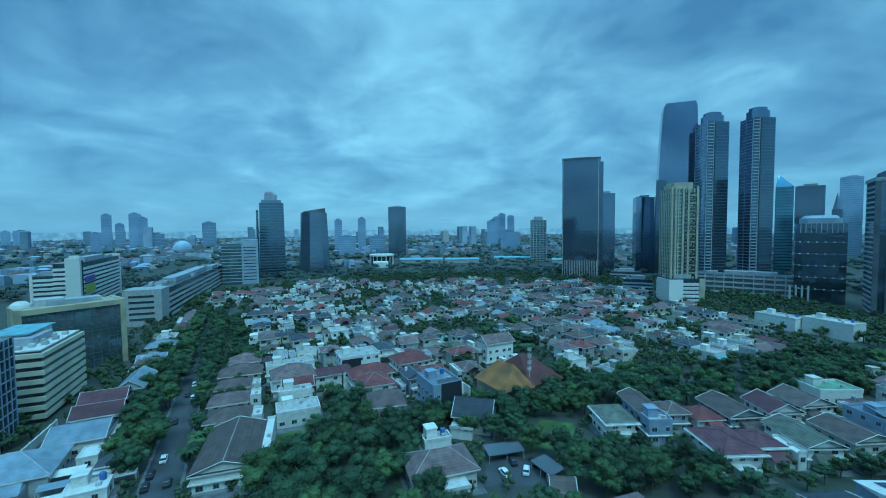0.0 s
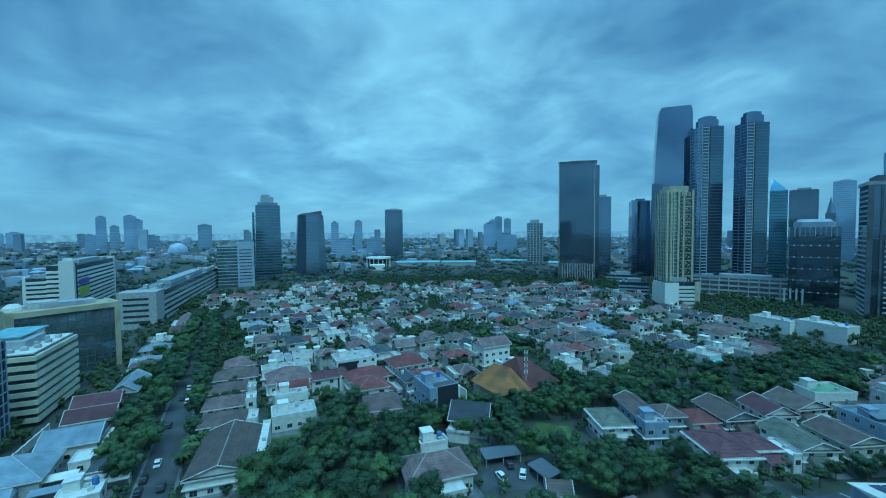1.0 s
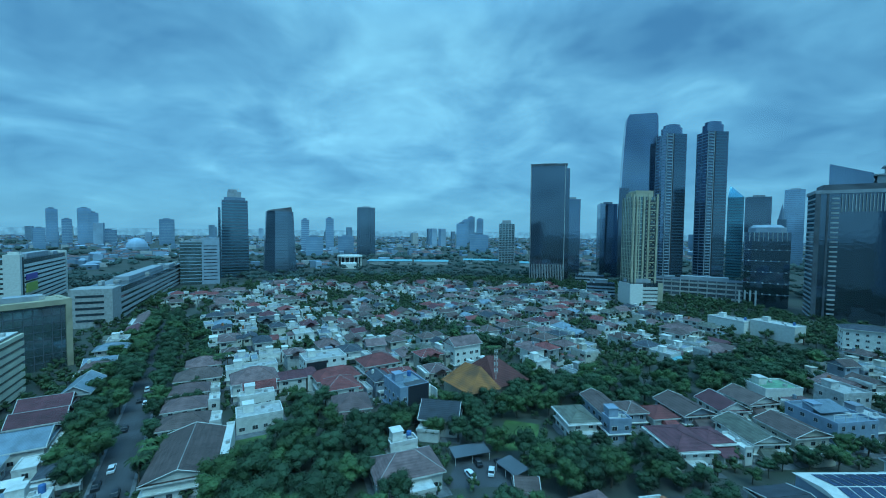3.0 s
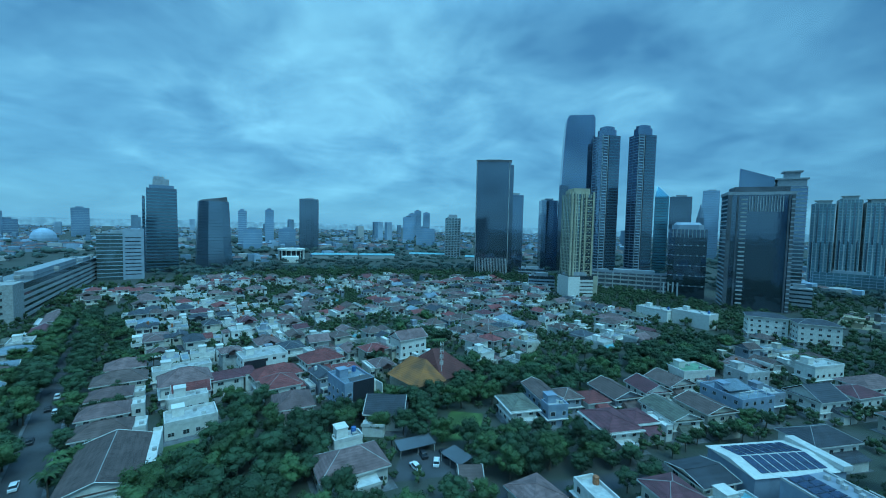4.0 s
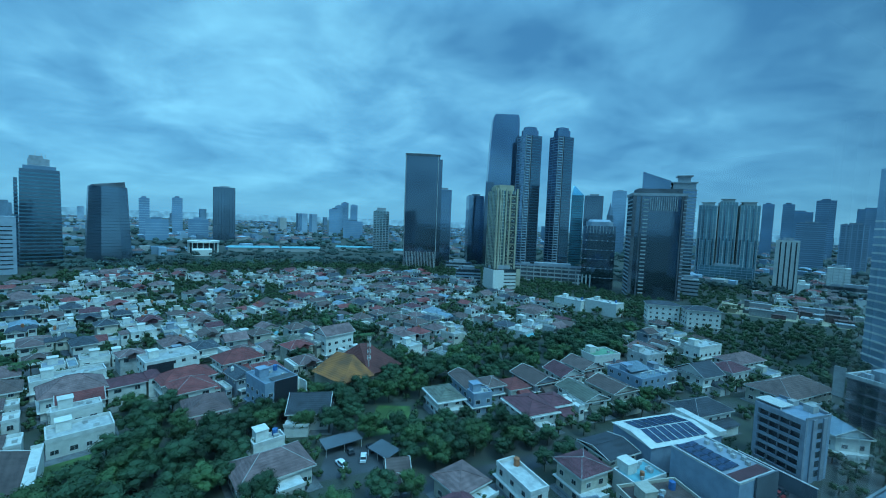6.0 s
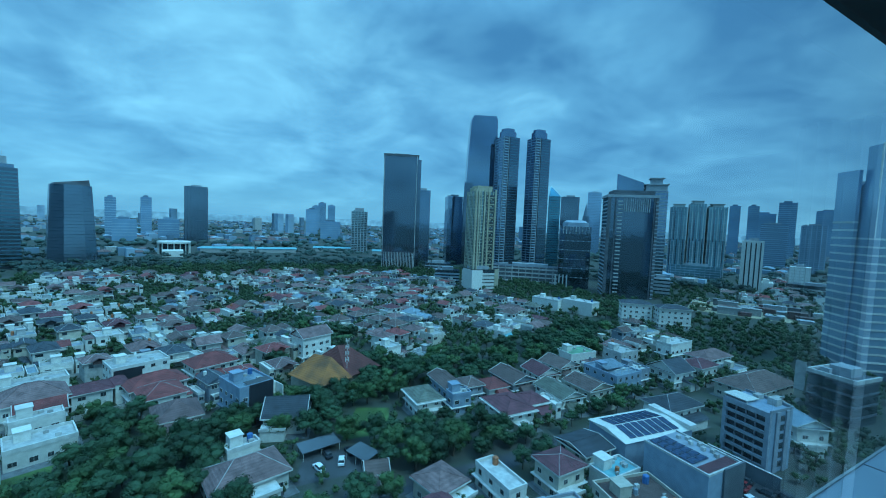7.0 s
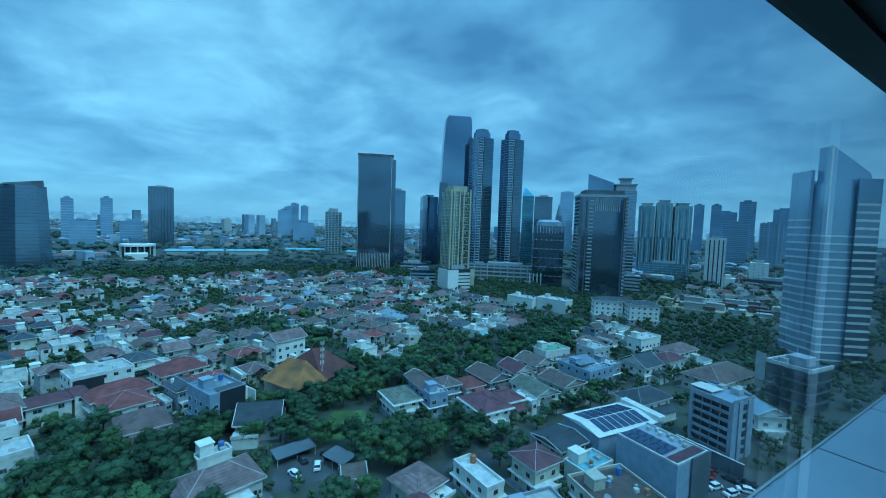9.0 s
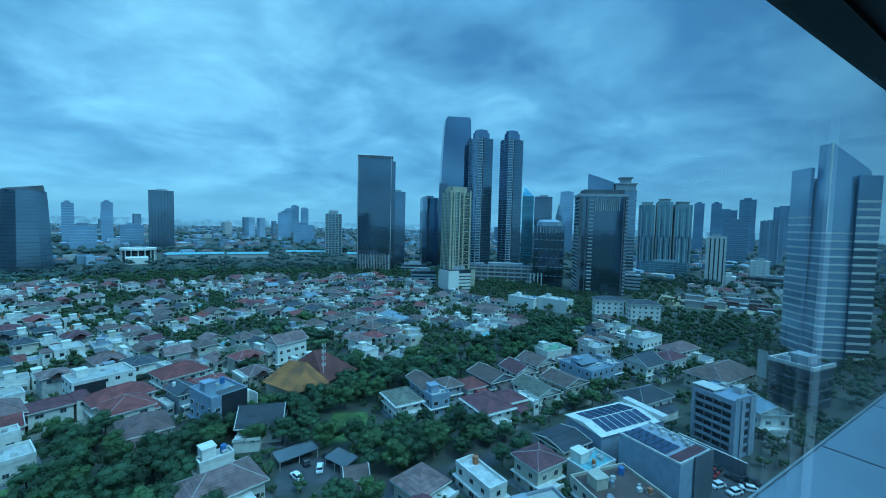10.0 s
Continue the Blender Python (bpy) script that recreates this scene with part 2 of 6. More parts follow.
# ---- mesh tools ----
class Shape:
    """Collects vertices and faces of one mesh."""

    def __init__(self):
        self.v, self.f, self.m = [], [], []

    def add(self, verts, faces, mat=0):
        k = len(self.v)
        self.v += verts
        self.f += [tuple(i + k for i in f) for f in faces]
        self.m += [mat] * len(faces)
        return self

    def box(self, x0, y0, z0, x1, y1, z1, mat=0):
        return self.add([(x0, y0, z0), (x1, y0, z0), (x1, y1, z0), (x0, y1, z0), (x0, y0, z1), (x1, y0, z1), (x1, y1, z1), (x0, y1, z1)],
                        [(3, 2, 1, 0), (4, 5, 6, 7), (0, 1, 5, 4), (1, 2, 6, 5), (2, 3, 7, 6), (3, 0, 4, 7)], mat)

    def frustum(self, pts, z0, z1, sx=1.0, sy=1.0, shift=(0, 0), mat=0):
        """A prism over the outline pts (anticlockwise), its top scaled and shifted."""
        n = len(pts)
        self.add([(x, y, z0) for x, y in pts] + [(x * sx + shift[0], y * sy + shift[1], z1) for x, y in pts],
                 [tuple(reversed(range(n))), tuple(range(n, 2 * n))] + [(i, (i + 1) % n, n + (i + 1) % n, n + i) for i in range(n)], mat)
        return self

    def tube(self, x, y, z0, z1, r0, r1=None, n=8, mat=0):
        r1 = r0 if r1 is None else r1
        ring = [(math.cos(2 * math.pi * i / n), math.sin(2 * math.pi * i / n)) for i in range(n)]
        self.add([(x + r0 * a, y + r0 * b, z0) for a, b in ring] + [(x + r1 * a, y + r1 * b, z1) for a, b in ring],
                 [tuple(reversed(range(n))), tuple(range(n, 2 * n))] + [(i, (i + 1) % n, n + (i + 1) % n, n + i) for i in range(n)], mat)
        return self

    def beam(self, a, b, r0, r1, n=6, mat=0):
        a, b = Vector(a), Vector(b)
        q = (b - a).to_track_quat("Z", "Y").to_matrix()
        ring = [Vector((math.cos(2 * math.pi * i / n), math.sin(2 * math.pi * i / n), 0)) for i in range(n)]
        self.add([tuple(a + q @ (p * r0)) for p in ring] + [tuple(b + q @ (p * r1)) for p in ring],
                 [tuple(reversed(range(n))), tuple(range(n, 2 * n))] + [(i, (i + 1) % n, n + (i + 1) % n, n + i) for i in range(n)], mat)
        return self

    def mesh(self, name, mats):
        me = bpy.data.meshes.new(name)
        me.from_pydata(self.v, [], self.f)
        for mt in mats if isinstance(mats, (list, tuple)) else [mats]:
            me.materials.append(MATS[mt] if isinstance(mt, str) else mt)
        if any(self.m):
            me.polygons.foreach_set("material_index", self.m)
        me.update()
        return me


def part(name, shape, mat, parent=None, label="", at=None):
    """One mesh object, under parent if given; shape: a Shape or a finished mesh."""
    me = shape.mesh(name, mat) if isinstance(shape, Shape) else shape
    ob = new(name, me)
    if parent is not None:
        ob.parent = parent
    if at is not None:
        ob.matrix_basis = at
    return tagged(ob, label)


def thing(name, x, y, z, rot, label, category, group="", kind=""):
    e = new(name)
    e.empty_display_size = 0.5
    e.matrix_basis = pose(x, y, z, 0, 0, rot)
    return tagged(e, label, category, group, kind)


def rect(w, d):
    return [(-w / 2, -d / 2), (w / 2, -d / 2), (w / 2, d / 2), (-w / 2, d / 2)]


def chamfered(w, d, c):
    a, b = w / 2, d / 2
    return [(-a + c, -b), (a - c, -b), (a, -b + c), (a, b - c), (a - c, b), (-a + c, b), (-a, b - c), (-a, -b + c)]


TAKEN = []


def take(x, y, rot, w, d):
    TAKEN.append((x, y, radians(rot), w / 2, d / 2))


def free(x, y, r):
    for cx, cy, a, hw, hd in TAKEN:
        dx, dy = x - cx, y - cy
        u, v = dx * math.cos(a) + dy * math.sin(a), -dx * math.sin(a) + dy * math.cos(a)
        if abs(u) < hw + r and abs(v) < hd + r:
            return False
    return True


# ---- ground, roads ----
part("ground", Shape().add([(-6000, -6000, 0), (6000, -6000, 0), (6000, 6000, 0), (-6000, 6000, 0)], [(0, 1, 2, 3)]), "soil")
tagged(bpy.data.objects["ground"], "dark earth and green ground under the whole city", "ground", kind="structure")


def strip(name, a, b, width, z, mat, label, category, ends=0.0):
    a, b = Vector((*a, 0)), Vector((*b, 0))
    u = (b - a).normalized()
    s = Vector((-u.y, u.x, 0)) * width / 2
    me = Shape().add([tuple(p + Vector((0, 0, z))) for p in (a - s, b - s, b + s, a + s)], [(0, 3, 2, 1)])
    me.f = [(0, 1, 2, 3)]
    ob = part(name, me, mat)
    L = (b - a).length
    take((a.x + b.x) / 2, (a.y + b.y) / 2, math.degrees(math.atan2(u.y, u.x)), L, width)
    return tagged(ob, label, category, kind="structure")


strip("road", (-52.5, 60), (-172.5, 300), 8.5, 0.03, "asphalt", "grey asphalt avenue between rows of trees", "road")
for side in (-1, 1):
    q = Vector((0.894, 0.447, 0)) * side * 4.75 + Vector((3.5, 0, 0))
    a, b = Vector((-56, 60, 0)) + q, Vector((-176, 300, 0)) + q
    s = Vector((0.894, 0.447, 0)) * 0.45
    k = Shape().add([tuple(p) for p in (a - s, a + s, b + s, b - s)] + [tuple(p + Vector((0, 0, 0.16))) for p in (a - s, a + s, b + s, b - s)],
                    [(3, 2, 1, 0), (4, 5, 6, 7), (0, 1, 5, 4), (1, 2, 6, 5), (2, 3, 7, 6), (3, 0, 4, 7)])
    tagged(part("kerb", k, "kerbstone"), "low concrete kerb along the avenue", "kerb", kind="structure")
strip("lane", (60, 91), (140, 99), 6, 0.034, "asphalt", "narrow asphalt lane between house plots", "road")
strip("lane", (20, 92), (60, 91), 6, 0.038, "asphalt", "narrow asphalt lane under trees", "road")
tagged(part("parking_lot", Shape().add([(9, 101, .05), (28, 101, .05), (30, 114, .05), (13, 114, .05)], [(0, 1, 2, 3)]), "asphalt"), "asphalt yard with parked cars", "parking lot", kind="structure")
take(20, 108, 0, 18, 12)
tagged(part("parking_lot", Shape().add([(106, 46, .05), (126, 46, .05), (127, 62, .05), (106, 62, .05)], [(0, 1, 2, 3)]), "asphalt"), "asphalt car park behind the hotel wall", "parking lot", kind="structure")
take(116, 54, 0, 20, 16)
for pts in (((24, 118), (38, 118), (44, 134), (33, 138)), ((-54, 120), (-44, 120), (-46, 132), (-55, 133))):
    tagged(part("lawn", Shape().add([(x, y, 0.06) for x, y in pts], [(0, 1, 2, 3)]), "grass"), "mown green lawn among dark trees", "lawn", kind="structure")
    take(sum(p[0] for p in pts) / 4, sum(p[1] for p in pts) / 4, 0, 13, 20)


# ---- the room and its window ----
WIN = 4.1
GY = 0.50
room = pose(0, 0, EYE_Z, 0, 0, WIN)


def inside(name, shape, mat, label, category, kind="structure"):
    ob = part(name, shape, mat, at=room)
    return tagged(ob, label, category, kind=kind)


glass_mat = window_glass()
pane = inside("window_1", Shape().add([(-4, GY, -1.59), (7.05, GY, -1.59), (7.05, GY, 0.72), (-4, GY, 0.72)], [(0, 1, 2, 3)]), glass_mat, "blue-tinted fixed window pane of a tower room", "window")
pane.visible_shadow = False
inside("wall_north", Shape().box(-4.2, GY - 0.10, 0.65, 7.2, GY + 0.02, 1.3), "room_frame", "dark bulkhead over the window", "wall")
inside("trim", Shape().box(-4.2, GY - 0.16, 0.67, 7.2, GY - 0.101, 0.76).box(6.98, GY - 0.06, -1.6, 7.04, GY + 0.02, 0.65), "room_frame", "dark metal window frame", "trim")
inside("wall_sill", Shape().box(-4.2, GY - 0.03, -1.72, 7.2, GY + 0.005, -1.62), "room_dark", "plain low wall under the window", "wall")
inside("floor", Shape().box(-4.2, -4.2, -1.7, 7.2, GY, -1.6), "room_dark", "grey carpeted room floor", "floor")
inside("ceiling", Shape().box(-4.2, -4.2, 1.2, 7.2, GY - 0.1, 1.3), "room_dark", "plain grey room ceiling", "ceiling")
inside("wall_east", Shape().box(7.05, -4.2, -1.6, 7.2, GY - 0.03, 1.2), "room_dark", "dim side wall of the room", "wall")
inside("wall_west", Shape().box(-4.2, -4.2, -1.6, -4.05, GY - 0.03, 1.2), "room_dark", "dim side wall of the room", "wall")
inside("wall_south", Shape().box(-4.2, -4.35, -1.6, 7.2, -4.2, 1.2), "room_dark", "dim back wall of the room", "wall")
ledge = inside("ledge", Shape().box(-4.2, GY + 0.012, -1.75, 9.0, GY + 0.46, -1.58), "panel", "grey metal ledge outside the window with a pale lip", "ledge")
part("lip", Shape().box(-4.2, GY + 0.46, -1.78, 9.0, GY + 0.475, -1.57), "trim", ledge)
for k in range(9):
    part("joint", Shape().box(-3 + k * 1.4, GY + 0.012, -1.58, -2.985 + k * 1.4, GY + 0.46, -1.577), "paint_dark", ledge)
curtain = Shape()
nn = 40
cv = []
for i in range(nn + 1):
    s = i / nn
    cv.append((2.86 + 0.05 * math.sin(s * 38) + 0.02 * math.sin(s * 13), -0.08 + 0.36 * s))
curtain.add([(x, y, -1.55) for x, y in cv] + [(x, y, 0.62) for x, y in cv] + [(x + .01, y, -1.55) for x, y in cv] + [(x + .01, y, 0.62) for x, y in cv],
            [(i, i + 1, nn + 2 + i, nn + 1 + i) for i in range(nn)] + [(2 * nn + 3 + i, 2 * nn + 2 + i, 3 * nn + 3 + i, 3 * nn + 4 + i) for i in range(nn)])
inside("curtain", curtain, "cloth", "white curtain drawn aside beside the window", "curtain", kind="")
own = thing("tower_block", 0, 0, 0, WIN, "plain tower that holds the viewing room", "building", kind="structure")
part("lower_wall", Shape().box(-18, -26, 0, 14, GY - 0.05, EYE_Z - 1.71), "concrete", own)
part("upper_wall", Shape().box(-18, -26, EYE_Z + 1.31, 14, GY - 0.05, EYE_Z + 25), "concrete", own)
part("side_wall", Shape().box(-18, -26, EYE_Z - 1.71, -4.36, GY - 0.05, EYE_Z + 1.31), "concrete", own)
part("side_wall", Shape().box(7.21, -26, EYE_Z - 1.71, 14, GY - 0.05, EYE_Z + 1.31), "concrete", own)


# ---- towers ----
def tower(name, label, x, y, rot, w, d, h, body, band="", pitch=3.8, bt=1.0, proud=0.15, pts=None, taper=1.0, fins=0, fin="", finw=0.4, z0=0.0, first=1, category="tower", root=None, faces=(0, 1, 2, 3)):
    """A shaft with a band at each storey and upright fins on its four faces."""
    e = root or thing(name, x, y, 0, rot, label, category)
    take(x, y, rot, w, d)
    base = pts or rect(w, d)
    part("shaft", Shape().frustum(base, z0, h, taper, taper), body, e)
    if band:
        me = Shape().frustum([(px * (1 + 2 * proud / w), py * (1 + 2 * proud / d)) for px, py in base], 0, bt).mesh("floor_band", band)
        n = int((h - z0 - 0.5) / pitch)
        for i in range(first, n + 1):
            z = z0 + i * pitch
            s = 1 + (taper - 1) * (z - z0) / (h - z0)
            part("floor_band", me, band, e, at=Matrix.Translation((0, 0, z - bt)) @ Matrix.Diagonal((s, s, 1, 1)))
    if fins:
        me = Shape().box(-finw / 2, -proud - 0.1, z0, finw / 2, 0.2, h).mesh("fin", fin)
        for side in faces:
            run, off = (w, d / 2) if side % 2 == 0 else (d, w / 2)
            k = fins if side % 2 == 0 else max(2, round(fins * d / w))
            for i in range(k + 1):
                px = -run / 2 + run * i / k
                part("fin", me, fin, e, at=pose(0, 0, 0, 0, 0, 90 * side) @ Matrix.Translation((px, -off, 0)))
    # roof: parapet and machine house
    top = Shape()
    tw, td = w * taper, d * taper
    top.box(-tw * .22, -td * .25, h, tw * .25, td * .2, h + 3.2)
    top.box(-tw * .4, td * .1, h, -tw * .28, td * .3, h + 2)
    part("roof_plant", top, "concrete", e)
    return e


# left group
e = tower("office_tower", "blue-green glass office tower with pale floor bands", -246, 585, 24, 34, 31, 105, "glass_dark", "glass_bands", 3.9, 1.5, 0.2, taper=0.92)
wing = Shape()
for k in range(24):
    wing.box(-20.2, -12.2, 3.9 * k, -17.0, 14.2, 3.9 * k + 1.5)
part("shoulder", Shape().box(-20, -12, 0, -17.2, 14, 95), "glass_dark", e)
part("shoulder_bands", wing, "glass_bands", e)
part("crown", Shape().box(-9, -8, 109, 8, 8, 117).box(-8, -7, 117, 3, 7, 120), "concrete", e)
part("penthouse", Shape().frustum(rect(26, 24), 105, 109), "glass_blue", e)
for px, py, z in ((-3, 0, 126), (2, 1, 124), (5, -2, 123)):
    part("antenna", Shape().tube(px, py, 119, z, .3, .1), "concrete", e)
e = tower("office_tower", "dark faceted glass office tower", -201, 634, 26, 46, 40, 93, "glass_mid", "glass_dark", 3.9, 0.3, 0.05, pts=chamfered(46, 40, 13), taper=0.82)
part("crown", Shape().add([(-16, -13, 93), (16, -13, 93), (16, 13, 93), (-16, 13, 93), (-15, -12, 95), (15, -12, 100), (15, 12, 100), (-15, 12, 95)],
                          [(3, 2, 1, 0), (4, 5, 6, 7), (0, 1, 5, 4), (1, 2, 6, 5), (2, 3, 7, 6), (3, 0, 4, 7)]), "dark_concrete", e)
e = tower("office_tower", "dark rectangular glass tower far off", -119, 1060, 6, 44, 34, 124, "glass_mid", "glass_blue", 4.0, 0.5, 0.15, fins=8, fin="glass_dark", finw=0.6, taper=0.96)
e = tower("office_block", "white and green glass office block", -256, 512, 24, 40, 26, 50, "glass_green", "blue_band", 4.0, 0.8, 0.2)
part("service_core", Shape().box(2, -13.6, 0, 20.4, 13.4, 55), "blue_band", e)
for i in range(11):
    part("slot", Shape().box(4, -13.7, 5 + i * 4, 18, -13.5, 6.1 + i * 4), "pane", e)
# hospital-like slabs and the long building
e = tower("slab_block", "long white slab building with dark ribbon windows", -331, 381, -63.4, 118, 18, 41, "pane", "white", 3.7, 2.2, 0.3)
part("stair_core", Shape().box(57, 0, 0, 65, 9.4, 45).box(58, 2, 45, 62, 8, 47), "white", e)
part("slot", Shape().box(58, 9.35, 2, 61, 9.6, 43), "pane", e)
part("sign_panel", Shape().box(30, 9.35, 24.5, 54, 10.2, 29), "sign_purple", e)
part("sign_panel", Shape().box(30, 9.35, 15, 54, 10.2, 22), "sign_lime", e)
part("end_wall", Shape().box(-59.6, -9.5, 0, -56, 9.7, 43), "white", e)
for i in range(7):
    part("roof_unit", Shape().box(0, 0, 0, 5, 4, 2.4), "pale", e, at=Matrix.Translation((-48 + 14 * i, -4 + 3 * (i % 2), 41)))
e = tower("slab_block", "white slab wing with dark ribbon windows", -322, 330, 28, 18, 14, 31, "pane", "white", 3.6, 2.1, 0.3)
part("end_wall", Shape().box(-9.5, -7.6, 0, -7.5, 7.4, 32.5), "white", e)
e = tower("long_block", "long white terrace block with ribbon windows", -251, 400, -71, 250, 22, 24, "pane", "pale", 4.0, 2.0, 0.4)
part("end_block", Shape().box(108, -11.6, 0, 125.6, 11.6, 25.5), "pale", e)
for i in range(5):
    part("slot", Shape().box(125.5, -8, 4 + 4 * i, 125.75, 7, 5.5 + 4 * i), "pane", e)
rng = random.Random(5)
for i in range(16):
    part("roof_unit", Shape().box(0, 0, 0, rng.uniform(3, 7), rng.uniform(2, 5), rng.uniform(1, 2.5)), "pale", e, at=Matrix.Translation((-115 + i * 14, rng.uniform(-8, 3), 24)))
# banded office by the avenue
e = tower("banded_office", "sand-yellow office with deep sunshade bands", -155.6, 149.7, 23, 21, 32, 25, "pane", "cream_band", 3.05, 1.55, 0.9)
part("roof_terrace", Shape().box(-10, -15.5, 25, 10.2, 15.5, 25.4).box(-9, -4, 25.4, 2, 14, 29), "white", e)
part("canopy", Shape().box(-9.6, -5, 29, 3, 15, 29.4), "teal", e)
for i in range(9):
    part("roof_unit", Shape().box(-.9, -.7, 0, .9, .7, 1.3), "pale", e, at=Matrix.Translation((3.2 + 2.6 * (i % 3), -13 + 2.6 * i, 25.4)))
e = tower("glass_office", "green glass office framed in tan stone", -181, 195, 54, 38, 16, 31, "glass_green", "dark_concrete", 3.6, 0.35, 0.12, fins=12, fin="dark_concrete", finw=0.25)
part("frame", Shape().box(-19.6, -8.9, 29.6, 19.6, 8.6, 32).box(-19.8, -9, 0, -17.6, 8.8, 32.3).box(17.6, -9, 0, 19.8, 8.8, 32.3), "tan_stone", e)
part("roof_unit", Shape().box(-12, -3, 32, -2, 5, 35).box(4, -2, 32, 12, 5, 34), "pale", e)
part("dome", Shape().tube(-16, 4, 32, 33.2, 4, 3.6, 14).tube(-16, 4, 33.2, 34.6, 3.6, 1.8, 14), "white", e)
tower("glass_office", "dark glass office block with grey mullions", -136.5, 116.5, 23, 8, 20, 33, "glass_dark", "bluegrey", 3.4, 0.4, 0.12, fins=3, fin="bluegrey", finw=0.3)

# centre group
e = tower("office_tower", "tall dark glass tower with pale edge fins", 181, 536, -17, 46, 26, 154, "glass_dark", "glass_blue", 4.0, 0.18, 0.06)
part("rim", Shape().box(-23.4, -13.5, 152.5, 23.4, 13.5, 155.5), "dark_concrete", e)
for px in (-22.6, 20.6):
    part("edge_fin", Shape().box(px, -13.9, 0, px + .7, -12.9, 154), "pale", e)
part("side_wing", Shape().box(23.01, -8, 0, 27, 13, 150), "glass_dark", e)
for i in range(20):
    part("fin", Shape().box(-20 + 2.05 * i, -13.8, 3, -19.3 + 2.05 * i, -12.9, 24), "pale", e)
tower("office_tower", "blue glass tower standing behind", 232, 582, -20, 24, 24, 114, "glass_blue", "glass_dark", 4, 0.3, 0.1)
tower("office_tower", "dark blue glass office tower", 292, 594, -14, 24, 24, 109, "glass_blue", "glass_dark", 3.9, 0.6, 0.12)
# yellow apartment tower on its podium
e = tower("apartment_tower", "sand-yellow apartment tower with green glass bays", 203, 351.2, -4, 22, 19, 98, "glass_green", "sand_yellow", 3.25, 0.55, 0.2, fins=7, fin="sand_yellow", finw=0.9, z0=23)
for px in (-10.3, -7.2, -1.2, 3.0, 10.2):
    part("pier", Shape().box(px - .75, -10.6, 23, px + .75, -9.8, 100), "sand_yellow", e)
recess = Shape().box(-1.1, -9.95, 0, 1.1, -9.6, 2.0).mesh("recess", "pane")
for k in range(22):
    for px in (.9, 5.0, 7.6):
        part("recess", recess, "pane", e, at=Matrix.Translation((px + (.5 if k % 2 else -.2), 0, 24.6 + 3.25 * k)))
    part("balcony", Shape().box(3.8, -10.9, 25 + 3.25 * k - (1.2 if k % 2 else 0), 6.0 + (k % 2) * 3, -9.7, 25.9 + 3.25 * k - (1.2 if k % 2 else 0)), "tan_stone", e)
part("crown", Shape().box(-7.5, -7, 98, 8, 7, 103.5).box(-10, -4, 98, -7.5, 6, 101.5), "sand_yellow", e)
e = tower("podium", "white car park podium with slotted openings", 202, 346.5, -4, 27, 24, 23, "pane", "white", 3.3, 2.3, 0.3, category="building")
part("blank_wall", Shape().box(-14, -12.6, 0, -3, -11.9, 22.5), "white", e)
part("blank_wall", Shape().box(10, -12.7, 0, 14.1, -12, 23.4), "sand_yellow", e)
part("side_wall", Shape().box(-14.1, -11.9, 0, -13.4, 10, 22.5), "white", e)
tower("car_park", "pale blue car park block with open decks", 190, 396, -24, 26, 14, 16, "pane", "blue_band", 3.3, 1.7, 0.3, category="building")
tower("office_block", "low grey office block beside the glass tower", 222, 492, -24, 34, 16, 13, "pane", "concrete", 3.5, 1.8, 0.3, category="building")
# slender towers
e = thing("office_tower", 312, 546, 0, -22, "very tall curved blue glass tower with a rounded top", "tower")
take(312, 546, -22, 44, 30)
sh = Shape()
zs = [0, 60, 110, 150, 185, 210, 222, 227]
lf = [-25, -24.5, -23.5, -22, -20.5, -19, -17.8, -15]
ri = [22, 22, 22, 21.5, 21, 20.5, 20, 18]
for k in range(len(zs) - 1):
    a = [(lf[k], -14, zs[k]), (ri[k], -14, zs[k]), (ri[k], 14, zs[k]), (lf[k], 14, zs[k])]
    b = [(lf[k + 1], -14, zs[k + 1]), (ri[k + 1], -14, zs[k + 1]), (ri[k + 1], 14, zs[k + 1]), (lf[k + 1], 14, zs[k + 1])]
    sh.add(a + b, [(0, 1, 5, 4), (1, 2, 6, 5), (2, 3, 7, 6), (3, 0, 4, 7)] + ([(4, 5, 6, 7)] if k == len(zs) - 2 else []))
part("shaft", sh, "glass_blue", e)
for k in range(55):
    z = 6 + 4 * k
    i = max(j for j in range(len(zs)) if zs[j] <= z)
    s = (z - zs[i]) / (zs[i + 1] - zs[i])
    l = lf[i] + (lf[i + 1] - lf[i]) * s
    r = ri[i] + (ri[i + 1] - ri[i]) * s
    part("floor_band", Shape().box(l - .08, -14.1, z, r + .08, 14.1, z + .22), "glass_dark", e)
part("shoulder", Shape().box(-25.5, -15, 0, -13, -14.1, 128), "glass_dark", e)
